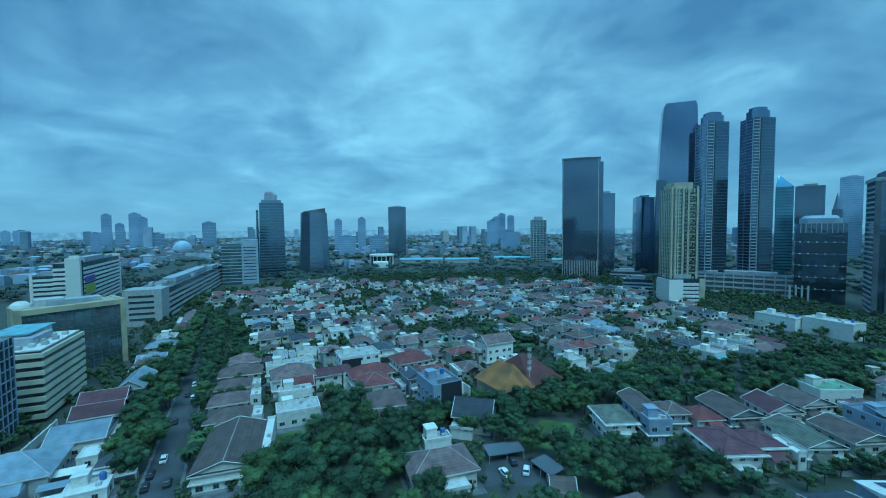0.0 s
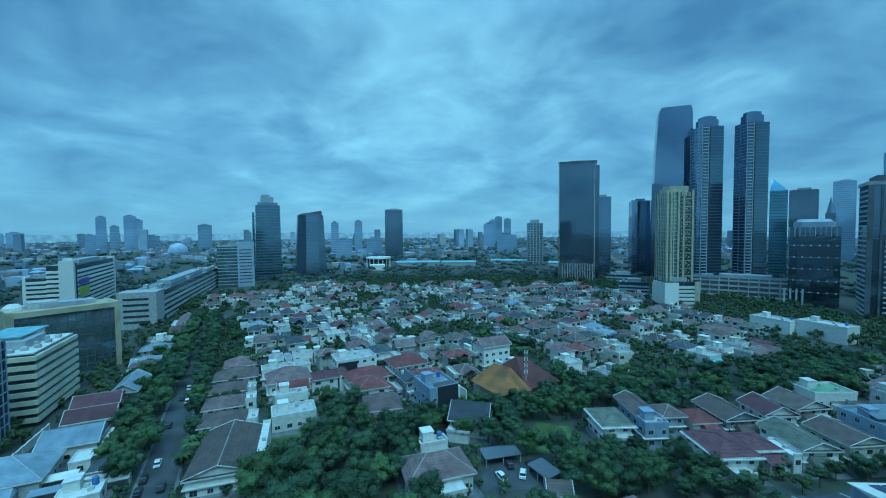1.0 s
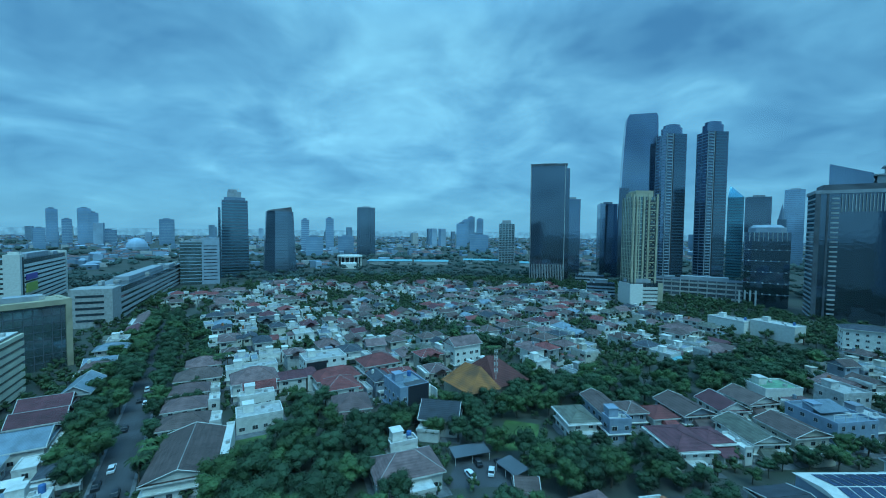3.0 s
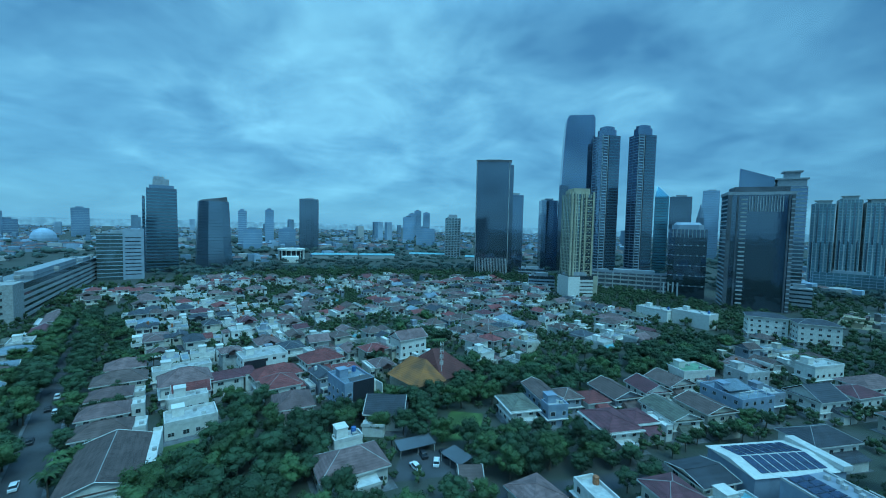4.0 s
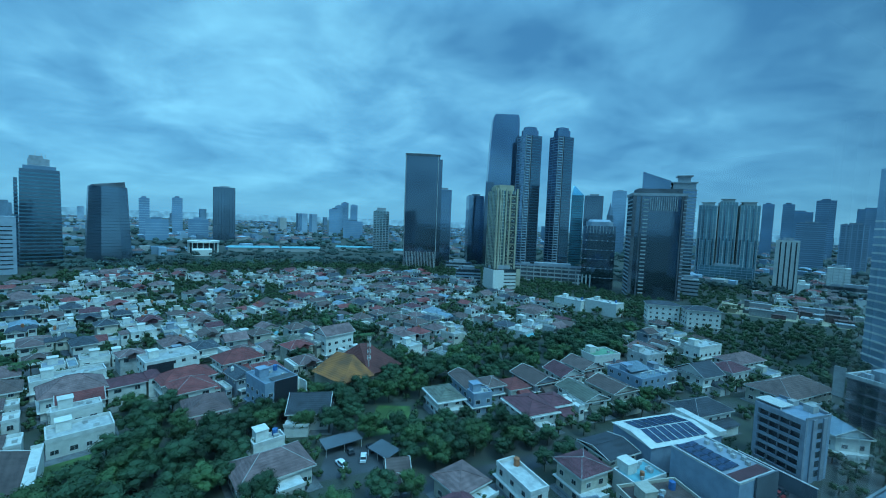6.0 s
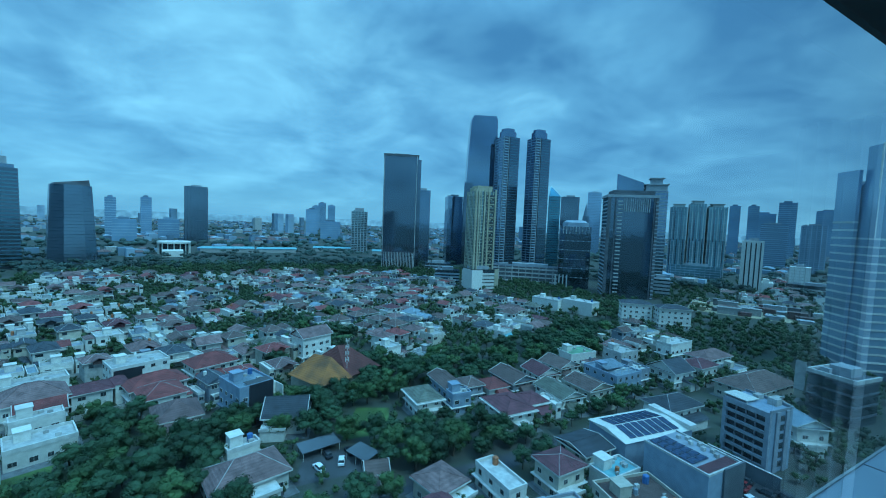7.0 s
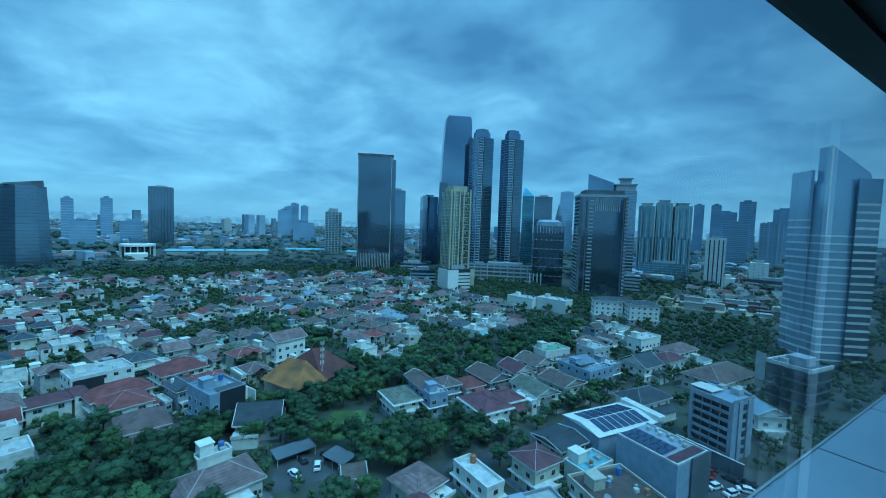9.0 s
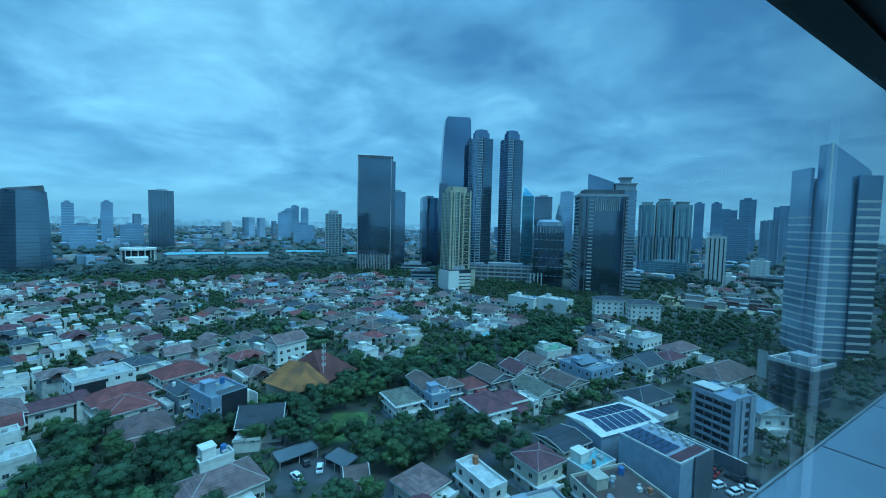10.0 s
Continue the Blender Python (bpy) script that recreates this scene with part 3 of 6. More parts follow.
for (x, y, w, d, h, cap) in ((326, 497, 25.5, 22, 190, 203), (379, 494.5, 26.3, 20, 194, 208)):
    e = tower("residential_tower", "slender residential tower, pale banded side and dark glass side", x, y, 0, w, d, h, "glass_dark", "glass_bands", 3.7, 0.8, 0.15)
    a, b = w / 2, d / 2
    part("crown", Shape().frustum(chamfered(w * .84, d * .84, 4), h, cap - 5).frustum(chamfered(w * .7, d * .7, 4), cap - 5, cap - 1).frustum(chamfered(w * .45, d * .45, 2.5), cap - 1, cap), "glass_blue", e)
    part("glass_side", Shape().box(-a - .5, -b * .92, 0, -a - .02, b * .92, h), "glass_blue", e)
    slab = Shape().box(-a - .9, -b * .95, 0, -a - .5, b * .95, 0.7).mesh("balcony", "blue_band")
    slab2 = Shape().box(-a + .8, -b - .9, 0, -a * .42, -b - .1, 1.0).mesh("balcony", "blue_band")
    strip_dark = Shape().box(-a * .42 + .5, -b - .32, 0, -a * .25, -b - .02, h)
    for k in range(int(h / 3.7)):
        part("balcony", slab, "pale", e, at=Matrix.Translation((0, 0, 3.7 * k + 2)))
        part("balcony", slab2, "pale", e, at=Matrix.Translation((0, 0, 3.7 * k + 2)))
    part("dark_strip", strip_dark, "paint_dark", e)
    for px, py in ((-a - .2, -b - .1), (-a * .42, -b - .3), (-a - .4, 0), (-a - .4, b - .3)):
        part("pier", Shape().box(px - .4, py - .4, 0, px + .4, py + .4, h), "concrete", e)
e = tower("podium", "long pale concrete podium with open decks", 292, 388, -36, 86, 26, 20, "dark_concrete", "pale", 4.6, 1.6, 0.5, category="building")
for i in range(12):
    part("column", Shape().box(-42 + 7.6 * i, -13.6, 0, -41 + 7.6 * i, -12.8, 20), "pale", e)
e = tower("office_tower", "teal glass tower with a slanted glass spire", 440, 526, -40, 18, 18, 116, "glass_teal", "glass_dark", 3.8, 1.0, 0.15)
part("spire", Shape().add([(-9, -9, 116), (9, -9, 116), (9, 9, 116), (-9, 9, 116), (-7, 0, 132), (-5, 0, 131)], [(0, 1, 5, 4), (1, 2, 5), (2, 3, 4, 5), (3, 0, 4)]), "glass_teal", e)
tower("office_tower", "dark glass office tower", 512, 570, -41, 31, 25, 121, "glass_dark", "glass_blue", 3.9, 0.3, 0.1)
tower("office_tower", "pale blue glass tower far off", 800, 800, -45, 33, 28, 160, "glass_pale", "glass_blue", 4, 0.4, 0.1)
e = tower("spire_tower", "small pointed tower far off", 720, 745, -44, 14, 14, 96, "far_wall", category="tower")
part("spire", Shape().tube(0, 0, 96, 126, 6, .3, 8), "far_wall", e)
e = tower("office_tower", "dark rounded glass office with white columns at its crown", 326, 352, -38, 33, 26, 68, "glass_dark", "glass_blue", 3.8, 0.3, 0.1, pts=chamfered(33, 26, 5))
part("crown", Shape().frustum(chamfered(27, 20, 5), 68, 72.5).frustum(chamfered(25, 14, 5), 72.5, 75, .8, .5), "blue_band", e)
for i in range(9):
    part("column", Shape().box(-13.5 + 3.3 * i, -13.6, 60, -12.9 + 3.3 * i, -13.0, 68), "pale", e)
for i in range(5):
    part("light_band", Shape().frustum([(px * 1.02, py * 1.02) for px, py in chamfered(33, 26, 5)], 12 + 10 * i, 12.3 + 10 * i), "bluegrey", e)
    # white blocks, not glowing, stand in for the rows of dotted lights
    for k in range(6):
        part("bracket", Shape().box(-14 + 5.4 * k, -13.9, 11.8 + 10 * i, -12.9 + 5.4 * k, -13.2, 12.9 + 10 * i), "white", e)
for i in range(4):
    part("pylon", Shape().box(-20 + 4 * i, -17, 0, -18.6 + 4 * i, -16, 15), "white", e)

# right group
e = tower("office_tower", "large dark glass tower with stone piers and balcony strips", 339.4, 293, -37, 45, 30, 99, "glass_dark", "glass_blue", 3.7, 0.25, 0.08)
part("cornice", Shape().box(-23.5, -16, 98, 23.5, 15.5, 100.5), "concrete", e)
part("attic", Shape().box(-18, -12, 100.5, 20, 12, 105), "dark_concrete", e)
for px, wd in ((-22.9, 3.0), (-16.2, 1.2), (18.6, 1.2), (20.6, 2.3)):
    part("pier", Shape().box(px, -15.9, 0, px + wd, -14.8, 98), "dark_concrete", e)
bal = Shape().box(-13.6, -16.0, 0, -9.2, -14.9, 1.2).mesh("balcony", "pale")
bal2 = Shape().box(-22.9, -14, 0, -22.3, 14, 1.3).mesh("balcony", "concrete")
bal3 = Shape().box(20.4, -16.0, 0, 22.9, -15.9, 1.2).mesh("balcony", "concrete")
for k in range(26):
    for me in (bal, bal2, bal3):
        part("balcony", me, "pale", e, at=Matrix.Translation((0, 0, 3.7 * k + 1)))
for i in range(13):
    part("fin", Shape().box(-8 + 1.9 * i, -15.9, 84, -7.5 + 1.9 * i, -15, 97), "pale", e)
e = tower("office_tower", "grey office tower with a stepped crown and slanted sail", 429.6, 354.9, -46, 56, 26, 114, "glass_blue", "concrete", 3.9, 1.2, 0.2)
part("sail", Shape().add([(-28, -10, 114), (2, -10, 114), (2, 8, 114), (-28, 8, 114), (-28, -10, 135), (2, -10, 124), (2, 8, 124), (-28, 8, 135)],
                         [(3, 2, 1, 0), (4, 5, 6, 7), (0, 1, 5, 4), (1, 2, 6, 5), (2, 3, 7, 6), (3, 0, 4, 7)]), "glass_blue", e)
part("crown", Shape().box(4, -13.4, 114, 27, 10, 121).box(2, -14.2, 121, 28.6, 11, 122.4).box(10, -8, 122.4, 22, 6, 129).box(8, -10, 129, 24, 8, 130.2), "concrete", e)
for k, (x, y, h, w) in enumerate(((563, 398, 103, 21), (580, 382, 108, 20), (598, 366, 104, 22))):
    e = tower("apartment_tower", "blue-green glass apartment tower with pale balcony frames", x, y, -56 + 6 * k, w, 20, h, "glass_sea", "far_pale", 3.4, 0.5, 0.3, fins=6, fin="pale", finw=0.7)
    part("crown", Shape().box(-w * .3, -6, h, w * .35, 6, h + 4).box(-w * .4, -7, h + 4, w * .4, 7, h + 4.8), "pale", e)
    for i in range(5):
        part("dark_bay", Shape().box(-w * .42 + i * w * .19, -10.5, 55 if i % 2 else 4, -w * .42 + i * w * .19 + 1.5, -10.02, h - 4 if i % 2 else h * .55), "glass_dark", e)
        part("pale_bay", Shape().box(-w * .35 + i * w * .17, -10.6, 4 if i % 2 else 58, -w * .35 + i * w * .17 + 1.1, -10.02, h * .5 if i % 2 else h - 12), "pale", e)
tower("office_block", "small grey concrete office block", 378, 282, -52, 18, 14, 19, "concrete", "pane", 3.6, 1.3, 0.06, category="building")
tower("apartment_tower", "lower pale apartment wing", 570, 372, -56, 60, 14, 20, "glass_sea", "blue_band", 3.4, 0.6, 0.3, fins=10, fin="blue_band", finw=0.5)
e = tower("striped_tower", "white slab tower with dark upright stripes", 539.3, 284.3, -62, 21, 16, 60, "white", category="tower")
for px in (-6.8, -2.2, 2.4, 7.0):
    part("stripe", Shape().box(px, -8.15, 2, px + 1.3, -7.9, 58), "pane", e)
part("annex", Shape().box(11, -8, 0, 22, 8, 12).box(12, -6, 12, 18, 6, 16), "white", e)
tower("office_block", "small white office block", 612, 268, -66, 20, 16, 30, "white", "pale", 3.6, 0.5, 0.1, fins=4, fin="pale", category="building")
e = tower("long_block", "low pale block with ribbon windows", 590, 238, -66, 60, 14, 11, "pane", "pale", 3.6, 1.8, 0.3, category="building")
# far slabs: haze is part of the wall and band colours
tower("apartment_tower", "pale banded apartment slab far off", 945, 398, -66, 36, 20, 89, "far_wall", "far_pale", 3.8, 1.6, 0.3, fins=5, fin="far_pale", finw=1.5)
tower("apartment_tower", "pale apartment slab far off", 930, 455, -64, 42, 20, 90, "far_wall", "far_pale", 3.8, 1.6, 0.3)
# glass tower and its dark podium on the right
e = tower("office_tower", "pale glass tower with white floor bands and a pointed top", 277, 91, -34, 22, 23, 93, "glass_pale", "", 3.9, 0.7, 0.15, taper=0.93)
slab = Shape().box(-11.2, -11.7, 0, 11.2, 11.7, .9).mesh("floor_band", "white")
for k in range(1, 18):
    s = 1 - .07 * k * 3.9 / 93
    part("floor_band", slab, "white", e, at=Matrix.Translation((0, 0, 3.9 * k)) @ Matrix.Diagonal((s, s, 1, 1)))
part("dark_wing", Shape().box(1.5, -12.6, 0, 12, -11.55, 95).box(11.1, -11.55, 0, 12, 8, 95), "glass_blue", e)
side_band = Shape().box(-12.8, -2.2, 0, -11.1, 11.5, 1.0).mesh("floor_band", "white")
for k in range(1, 20):
    part("floor_band", side_band, "white", e, at=Matrix.Translation((0, 0, 3.9 * k)))
band = Shape().box(1.4, -12.8, 0, 12.1, -12.6, 1.2).mesh("floor_band", "white")
for k in range(1, 22):
    part("floor_band", band, "white", e, at=Matrix.Translation((0, 0, 3.9 * k)))
part("shoulder", Shape().box(-12.6, -2, 0, -11.05, 11.3, 100), "glass_pale", e)
part("sail", Shape().add([(-9.7, -10.2, 93), (9.7, -10.2, 93), (9.7, -2, 93), (-9.7, -2, 93), (-9.7, -10.2, 111), (8, -10.2, 98), (8, -2, 98), (-9.7, -2, 111)],
                         [(3, 2, 1, 0), (4, 5, 6, 7), (0, 1, 5, 4), (1, 2, 6, 5), (2, 3, 7, 6), (3, 0, 4, 7)]), "glass_pale", e)
part("edge_fin", Shape().add([(-10.9, -11.4, 0), (-10.3, -11.4, 0), (-10.3, -10.8, 0), (-10.9, -10.8, 0), (-10.1, -10.6, 111.5), (-9.5, -10.6, 111.5), (-9.5, -10, 111.5), (-10.1, -10, 111.5)],
                             [(3, 2, 1, 0), (4, 5, 6, 7), (0, 1, 5, 4), (1, 2, 6, 5), (2, 3, 7, 6), (3, 0, 4, 7)]), "white", e)
part("mast", Shape().tube(4, 4, 93, 106, .5, .2, 6), "concrete", e)
e = tower("podium", "dark glass podium with a pale roof rim", 197, 70.2, -4, 15, 14, 16.6, "glass_dark", "dark_concrete", 4, 0.8, 0.15, category="building")
part("rim", Shape().box(-7.9, -7.4, 16, 7.9, -6.7, 17.4).box(-7.9, 6.7, 16, 7.9, 7.4, 17.4).box(-7.9, -6.7, 16, -7.2, 6.7, 17.4), "pale", e)
part("sign_frame", Shape().box(-7.8, 7.5, 8, -7.5, 11, 18.6).box(-7.85, 7.5, 18.6, -7.45, 11, 19), "pale", e)


# ---- far city ----
FAR = ((-1372, 1660, 34, 30, 136, 40), (-1240, 1640, 40, 30, 138, 37), (-1215, 1650, 30, 30, 122, 37), (-1310, 1650, 30, 25, 97, 38), (-1220, 1730, 58, 25, 57, 35), (-1115, 1305, 27, 20, 62, 40),
       (-2015, 1945, 60, 40, 75, 46), (-2200, 2045, 34, 30, 73, 47), (-965, 1680, 50, 30, 101, 30), (-320, 1245, 22, 20, 96, 14), (-274, 1375, 25, 22, 104, 11), (-254, 1080, 42, 20, 47, 13))
FAR2 = ((-198, 1230, 45, 20, 47, 9), (190, 1560, 42, 26, 96, -7), (225, 1365, 62, 22, 56, -9), (1455, 830, 30, 24, 162, -60), (1420, 755, 28, 24, 158, -62), (1500, 702, 44, 26, 172, -65), (1530, 780, 60, 26, 140, -62),
        (1600, 640, 60, 30, 150, -66), (1700, 900, 30, 26, 130, -61), (1400, 520, 40, 24, 110, -68), (1550, 480, 40, 26, 100, -71), (300, 2300, 40, 26, 130, -8), (340, 2350, 40, 26, 150, -9), (400, 2400, 40, 26, 140, -10))
# the hazy look of these towers is put into their wall colours
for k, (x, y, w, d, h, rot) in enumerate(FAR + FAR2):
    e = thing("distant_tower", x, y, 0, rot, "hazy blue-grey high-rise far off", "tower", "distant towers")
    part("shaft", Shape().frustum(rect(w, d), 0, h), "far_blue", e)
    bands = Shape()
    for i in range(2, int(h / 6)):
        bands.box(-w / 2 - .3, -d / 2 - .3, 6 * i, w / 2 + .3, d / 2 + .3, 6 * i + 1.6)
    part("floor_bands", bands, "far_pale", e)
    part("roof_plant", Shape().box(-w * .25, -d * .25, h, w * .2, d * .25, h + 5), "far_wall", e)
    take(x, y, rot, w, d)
e = thing("domed_hall", -850, 1325, 0, 33, "pale domed hall far off", "building")
dome = Shape()
for k in range(5):
    a0, a1 = k * math.pi / 10, (k + 1) * math.pi / 10
    dome.tube(0, 0, 8 + 28 * math.sin(a0), 8 + 28 * math.sin(a1), 28 * math.cos(a0) + .1, 28 * math.cos(a1) + .1, 20)
part("dome", dome, "far_pale", e)
part("base", Shape().tube(0, 0, 0, 8, 32, 32, 20), "far_pale", e)
e = tower("condominium", "green-grey condominium tower with stepped top", 190, 810, -14, 30, 22, 82, "glass_green", "concrete", 3.4, 0.9, 0.3, fins=5, fin="concrete", finw=1.2)
part("crown", Shape().box(-9, -7, 82, 8, 7, 89), "concrete", e)
e = tower("pavilion", "round white pavilion with columns", -116, 765, 8, 40, 34, 17, "pane", category="building", pts=[(20 * math.cos(k * math.pi / 12), 17 * math.sin(k * math.pi / 12)) for k in range(24)])
part("roof", Shape().tube(0, 0, 17, 20, 23, 23, 24), "white", e)
for k in range(16):
    part("column", Shape().tube(21.5 * math.cos(k * math.pi / 8), 19.5 * math.sin(k * math.pi / 8), 0, 17, .9, .9, 6), "white", e)
part("front_block", Shape().box(-14, -60, 0, 12, -30, 9), "white", e)
for x, y, w, rot in ((-42, 800, 82, 2), (37, 795, 66, -2), (150, 830, 90, -10), (235, 760, 60, -16)):
    e = thing("market_hall", x, y, 0, rot, "long low hall with pale teal metal roof", "building")
    part("wall", Shape().box(-w / 2, -9, 0, w / 2, 9, 7), "pale", e)
    part("roof", Shape().add([(-w / 2 - 1, -10, 7), (w / 2 + 1, -10, 7), (w / 2 + 1, 10, 7), (-w / 2 - 1, 10, 7), (-w / 2, 0, 10), (w / 2, 0, 10)], [(0, 1, 5, 4), (1, 2, 5), (2, 3, 4, 5), (3, 0, 4), (3, 2, 1, 0)]), "teal", e)
    take(x, y, rot, w, 20)


# ---- houses ----
win_mesh = Shape().box(-.75, -.08, -.75, .75, .06, .75).mesh("window", "trim")
pane_mesh = Shape().box(-.64, -.10, -.64, -.03, -.075, .64).box(.03, -.10, -.64, .64, -.075, .64).mesh("pane", "pane")
dark_win = Shape().box(-.8, -.07, -.7, .8, .05, .7).mesh("window", "pane")
LABELS = {"mauve": "faded brown tile", "umber": "dark brown tile", "red": "red tile", "maroon": "maroon tile", "slate": "dark grey", "olive": "grey-green tile", "steel": "blue-grey metal", "pale": "flat pale concrete",
          "green": "flat green", "white": "flat white", "orange": "orange tile", "teal": "teal metal"}


def roof_shape(kind, w, d, rise, o=0.7):
    a, b = w / 2 + o, d / 2 + o
    s = Shape()
    if kind == "hip":
        if w >= d:
            r0, r1 = (-(a - b) - .01, 0), ((a - b) + .01, 0)
            s.add([(-a, -b, 0), (a, -b, 0), (a, b, 0), (-a, b, 0), (r0[0], 0, rise), (r1[0], 0, rise)], [(0, 1, 5, 4), (1, 2, 5), (2, 3, 4, 5), (3, 0, 4), (3, 2, 1, 0)])
        else:
            s.add([(-a, -b, 0), (a, -b, 0), (a, b, 0), (-a, b, 0), (0, -(b - a), rise), (0, b - a, rise)], [(0, 1, 4), (1, 2, 5, 4), (2, 3, 5), (3, 0, 4, 5), (3, 2, 1, 0)])
    else:
        if w >= d:
            s.add([(-a, -b, 0), (a, -b, 0), (a, b, 0), (-a, b, 0), (-a, 0, rise), (a, 0, rise)], [(0, 1, 5, 4), (2, 3, 4, 5), (3, 2, 1, 0)])
        else:
            s.add([(-a, -b, 0), (a, -b, 0), (a, b, 0), (-a, b, 0), (0, -b, rise), (0, b, rise)], [(1, 2, 5, 4), (3, 0, 4, 5), (3, 2, 1, 0)])
    return s


def gable_ends(w, d, rise):
    s = Shape()
    if w >= d:
        for x in (-w / 2, w / 2 - .2):
            s.add([(x, -d / 2, 0), (x, d / 2, 0), (x, 0, rise), (x + .2, -d / 2, 0), (x + .2, d / 2, 0), (x + .2, 0, rise)], [(0, 2, 1), (3, 4, 5), (0, 3, 5, 2), (1, 2, 5, 4), (0, 1, 4, 3)])
    else:
        for y in (-d / 2, d / 2 - .2):
            s.add([(-w / 2, y, 0), (w / 2, y, 0), (0, y, rise), (-w / 2, y + .2, 0), (w / 2, y + .2, 0), (0, y + .2, rise)], [(0, 1, 2), (3, 5, 4), (0, 2, 5, 3), (1, 4, 5, 2), (0, 3, 4, 1)])
    return s


def ridge_caps(kind, w, d, rise, o=0.7):
    """Pale mortar lines along ridge and hips."""
    a, b = w / 2 + o, d / 2 + o
    s = Shape()
    if w >= d:
        r = (a - b) if kind == "hip" else a
        p, q = (-r, 0, rise), (r, 0, rise)
        c = [((-a, -b, 0), p), ((-a, b, 0), p), ((a, -b, 0), q), ((a, b, 0), q)]
    else:
        r = (b - a) if kind == "hip" else b
        p, q = (0, -r, rise), (0, r, rise)
        c = [((-a, -b, 0), p), ((a, -b, 0), p), ((-a, b, 0), q), ((a, b, 0), q)]
    if r > 0.2:
        s.beam(p, q, .09, .09, 5)
    if kind == "hip":
        for u, v in c:
            s.beam(u, v, .07, .07, 5)
    return s


def rim(x0, y0, x1, y1, z0, z1, t=.22):
    """A low wall round a rectangle."""
    return Shape().box(x0, y0, z0, x1, y0 + t, z1).box(x0, y1 - t, z0, x1, y1, z1).box(x0, y0 + t, z0, x0 + t, y1 - t, z1).box(x1 - t, y0 + t, z0, x1, y1 - t, z1)


YARDS = []


def house(x, y, rot, w, d, h, roof, rise, wall, cover, near=True, seed=0, label="", name="house", dark_front=False, block=None, eave=0.0, blank=False):
    r = random.Random(seed * 77 + int(x * 3) + int(y * 5))
    tone = {"white": "white", "cream": "cream", "grey": "grey", "pale": "pale grey", "bluegrey": "blue-grey"}[wall]
    e = thing(name, x, y, 0, rot, label or f"{tone} {'two-storey' if h > 5 else 'low'} house with {LABELS[cover]} roof", "house")
    take(x, y, rot, w, d)
    part("wall", Shape().box(-w / 2, -d / 2, 0, w / 2, d / 2, h), wall, e)
    if roof == "flat":
        t = 0.25
        s = Shape()
        for b in ((-w / 2 - .1, -d / 2 - .1, w / 2 + .1, -d / 2 + t), (-w / 2 - .1, d / 2 - t, w / 2 + .1, d / 2 + .1), (-w / 2 - .1, -d / 2 + t, -w / 2 + t, d / 2 - t), (w / 2 - t, -d / 2 + t, w / 2 + .1, d / 2 - t)):
            s.box(b[0], b[1], h - .3, b[2], b[3], h + rise)
        part("parapet", s, "trim" if wall == "white" else wall, e)
        part("roof_deck", Shape().box(-w / 2 + t, -d / 2 + t, h, w / 2 - t, d / 2 - t, h + .08), cover, e)
        if w > 7 and near:
            part("stair_house", Shape().box(-w * .35, d * .05, h + .08, -w * .35 + 3.2, d * .05 + 3.4, h + 2.7).box(-w * .35 - .2, d * .05 - .2, h + 2.7, -w * .35 + 3.4, d * .05 + 3.6, h + 2.9), wall, e)
            part("roof_unit", Shape().box(w * .2, -d * .2, h + .08, w * .2 + 1.2, -d * .2 + .9, h + 1.0), "pale", e)
            part("roof_unit", Shape().box(w * .05, d * .2, h + .08, w * .05 + 1.1, d * .2 + .8, h + .9), "pale", e)
    else:
        o = 0.8 if near else 0.6
        part("roof", roof_shape(roof, w, d, rise, o), cover, e, at=Matrix.Translation((0, 0, h + .02)))
        s = Shape()
        a, b = w / 2 + o, d / 2 + o
        for q in ((-a, -b, a, -b + .15), (-a, b - .15, a, b), (-a, -b + .15, -a + .15, b - .15), (a - .15, -b + .15, a, b - .15)):
            s.box(q[0], q[1], h - (.42 if near else .28), q[2], q[3], h + .015)
        part("fascia", s, "trim", e)
        if roof == "gable":
            part("gable", gable_ends(w, d, rise * .92), wall, e, at=Matrix.Translation((0, 0, h)))
            if near:
                s = Shape()
                if w >= d:
                    for px in (-a, a - .3):
                        for sy in (-1, 1):
                            s.beam((px + .15, sy * b, .1), (px + .15, 0, rise + .1), .12, .12, 4)
                else:
                    for py in (-b, b - .3):
                        for sx in (-1, 1):
                            s.beam((sx * a, py + .15, .1), (0, py + .15, rise + .1), .12, .12, 4)
                part("verge", s, "trim", e, at=Matrix.Translation((0, 0, h)))
        if near:
            part("ridge", ridge_caps(roof, w, d, rise, o), cover if r.random() < .6 else "pale", e, at=Matrix.Translation((0, 0, h + .05)))
    # windows, storey by storey
    floors = max(1, round(h / 3.2))
    sides = () if blank else (0, 1, 3) if near else (0, 3 if x > 0 else 1)
    for side in sides:
        run, off = (w, d / 2) if side % 2 == 0 else (d, w / 2)
        n = max(1, int(run / (3.4 if near else 5.5)))
        for fl in range(floors if near else 1):
            z = (1.7 + fl * 3.2) if near else h - 1.7
            if z > h - .9:
                continue
            for i in range(n):
                px = -run / 2 + run * (i + .5) / n + r.uniform(-.3, .3)
                m = pose(0, 0, 0, 0, 0, 90 * side) @ Matrix.Translation((px, -off, z)) @ Matrix.Diagonal((r.choice((.9, 1.0, 1.25)), 1, r.choice((.85, 1.0)), 1))
                if near:
                    wd = part("window", win_mesh, "trim", e, at=m)
                    part("pane", pane_mesh, "pane", wd)
                else:
                    part("window", dark_win, "pane", e, at=m)
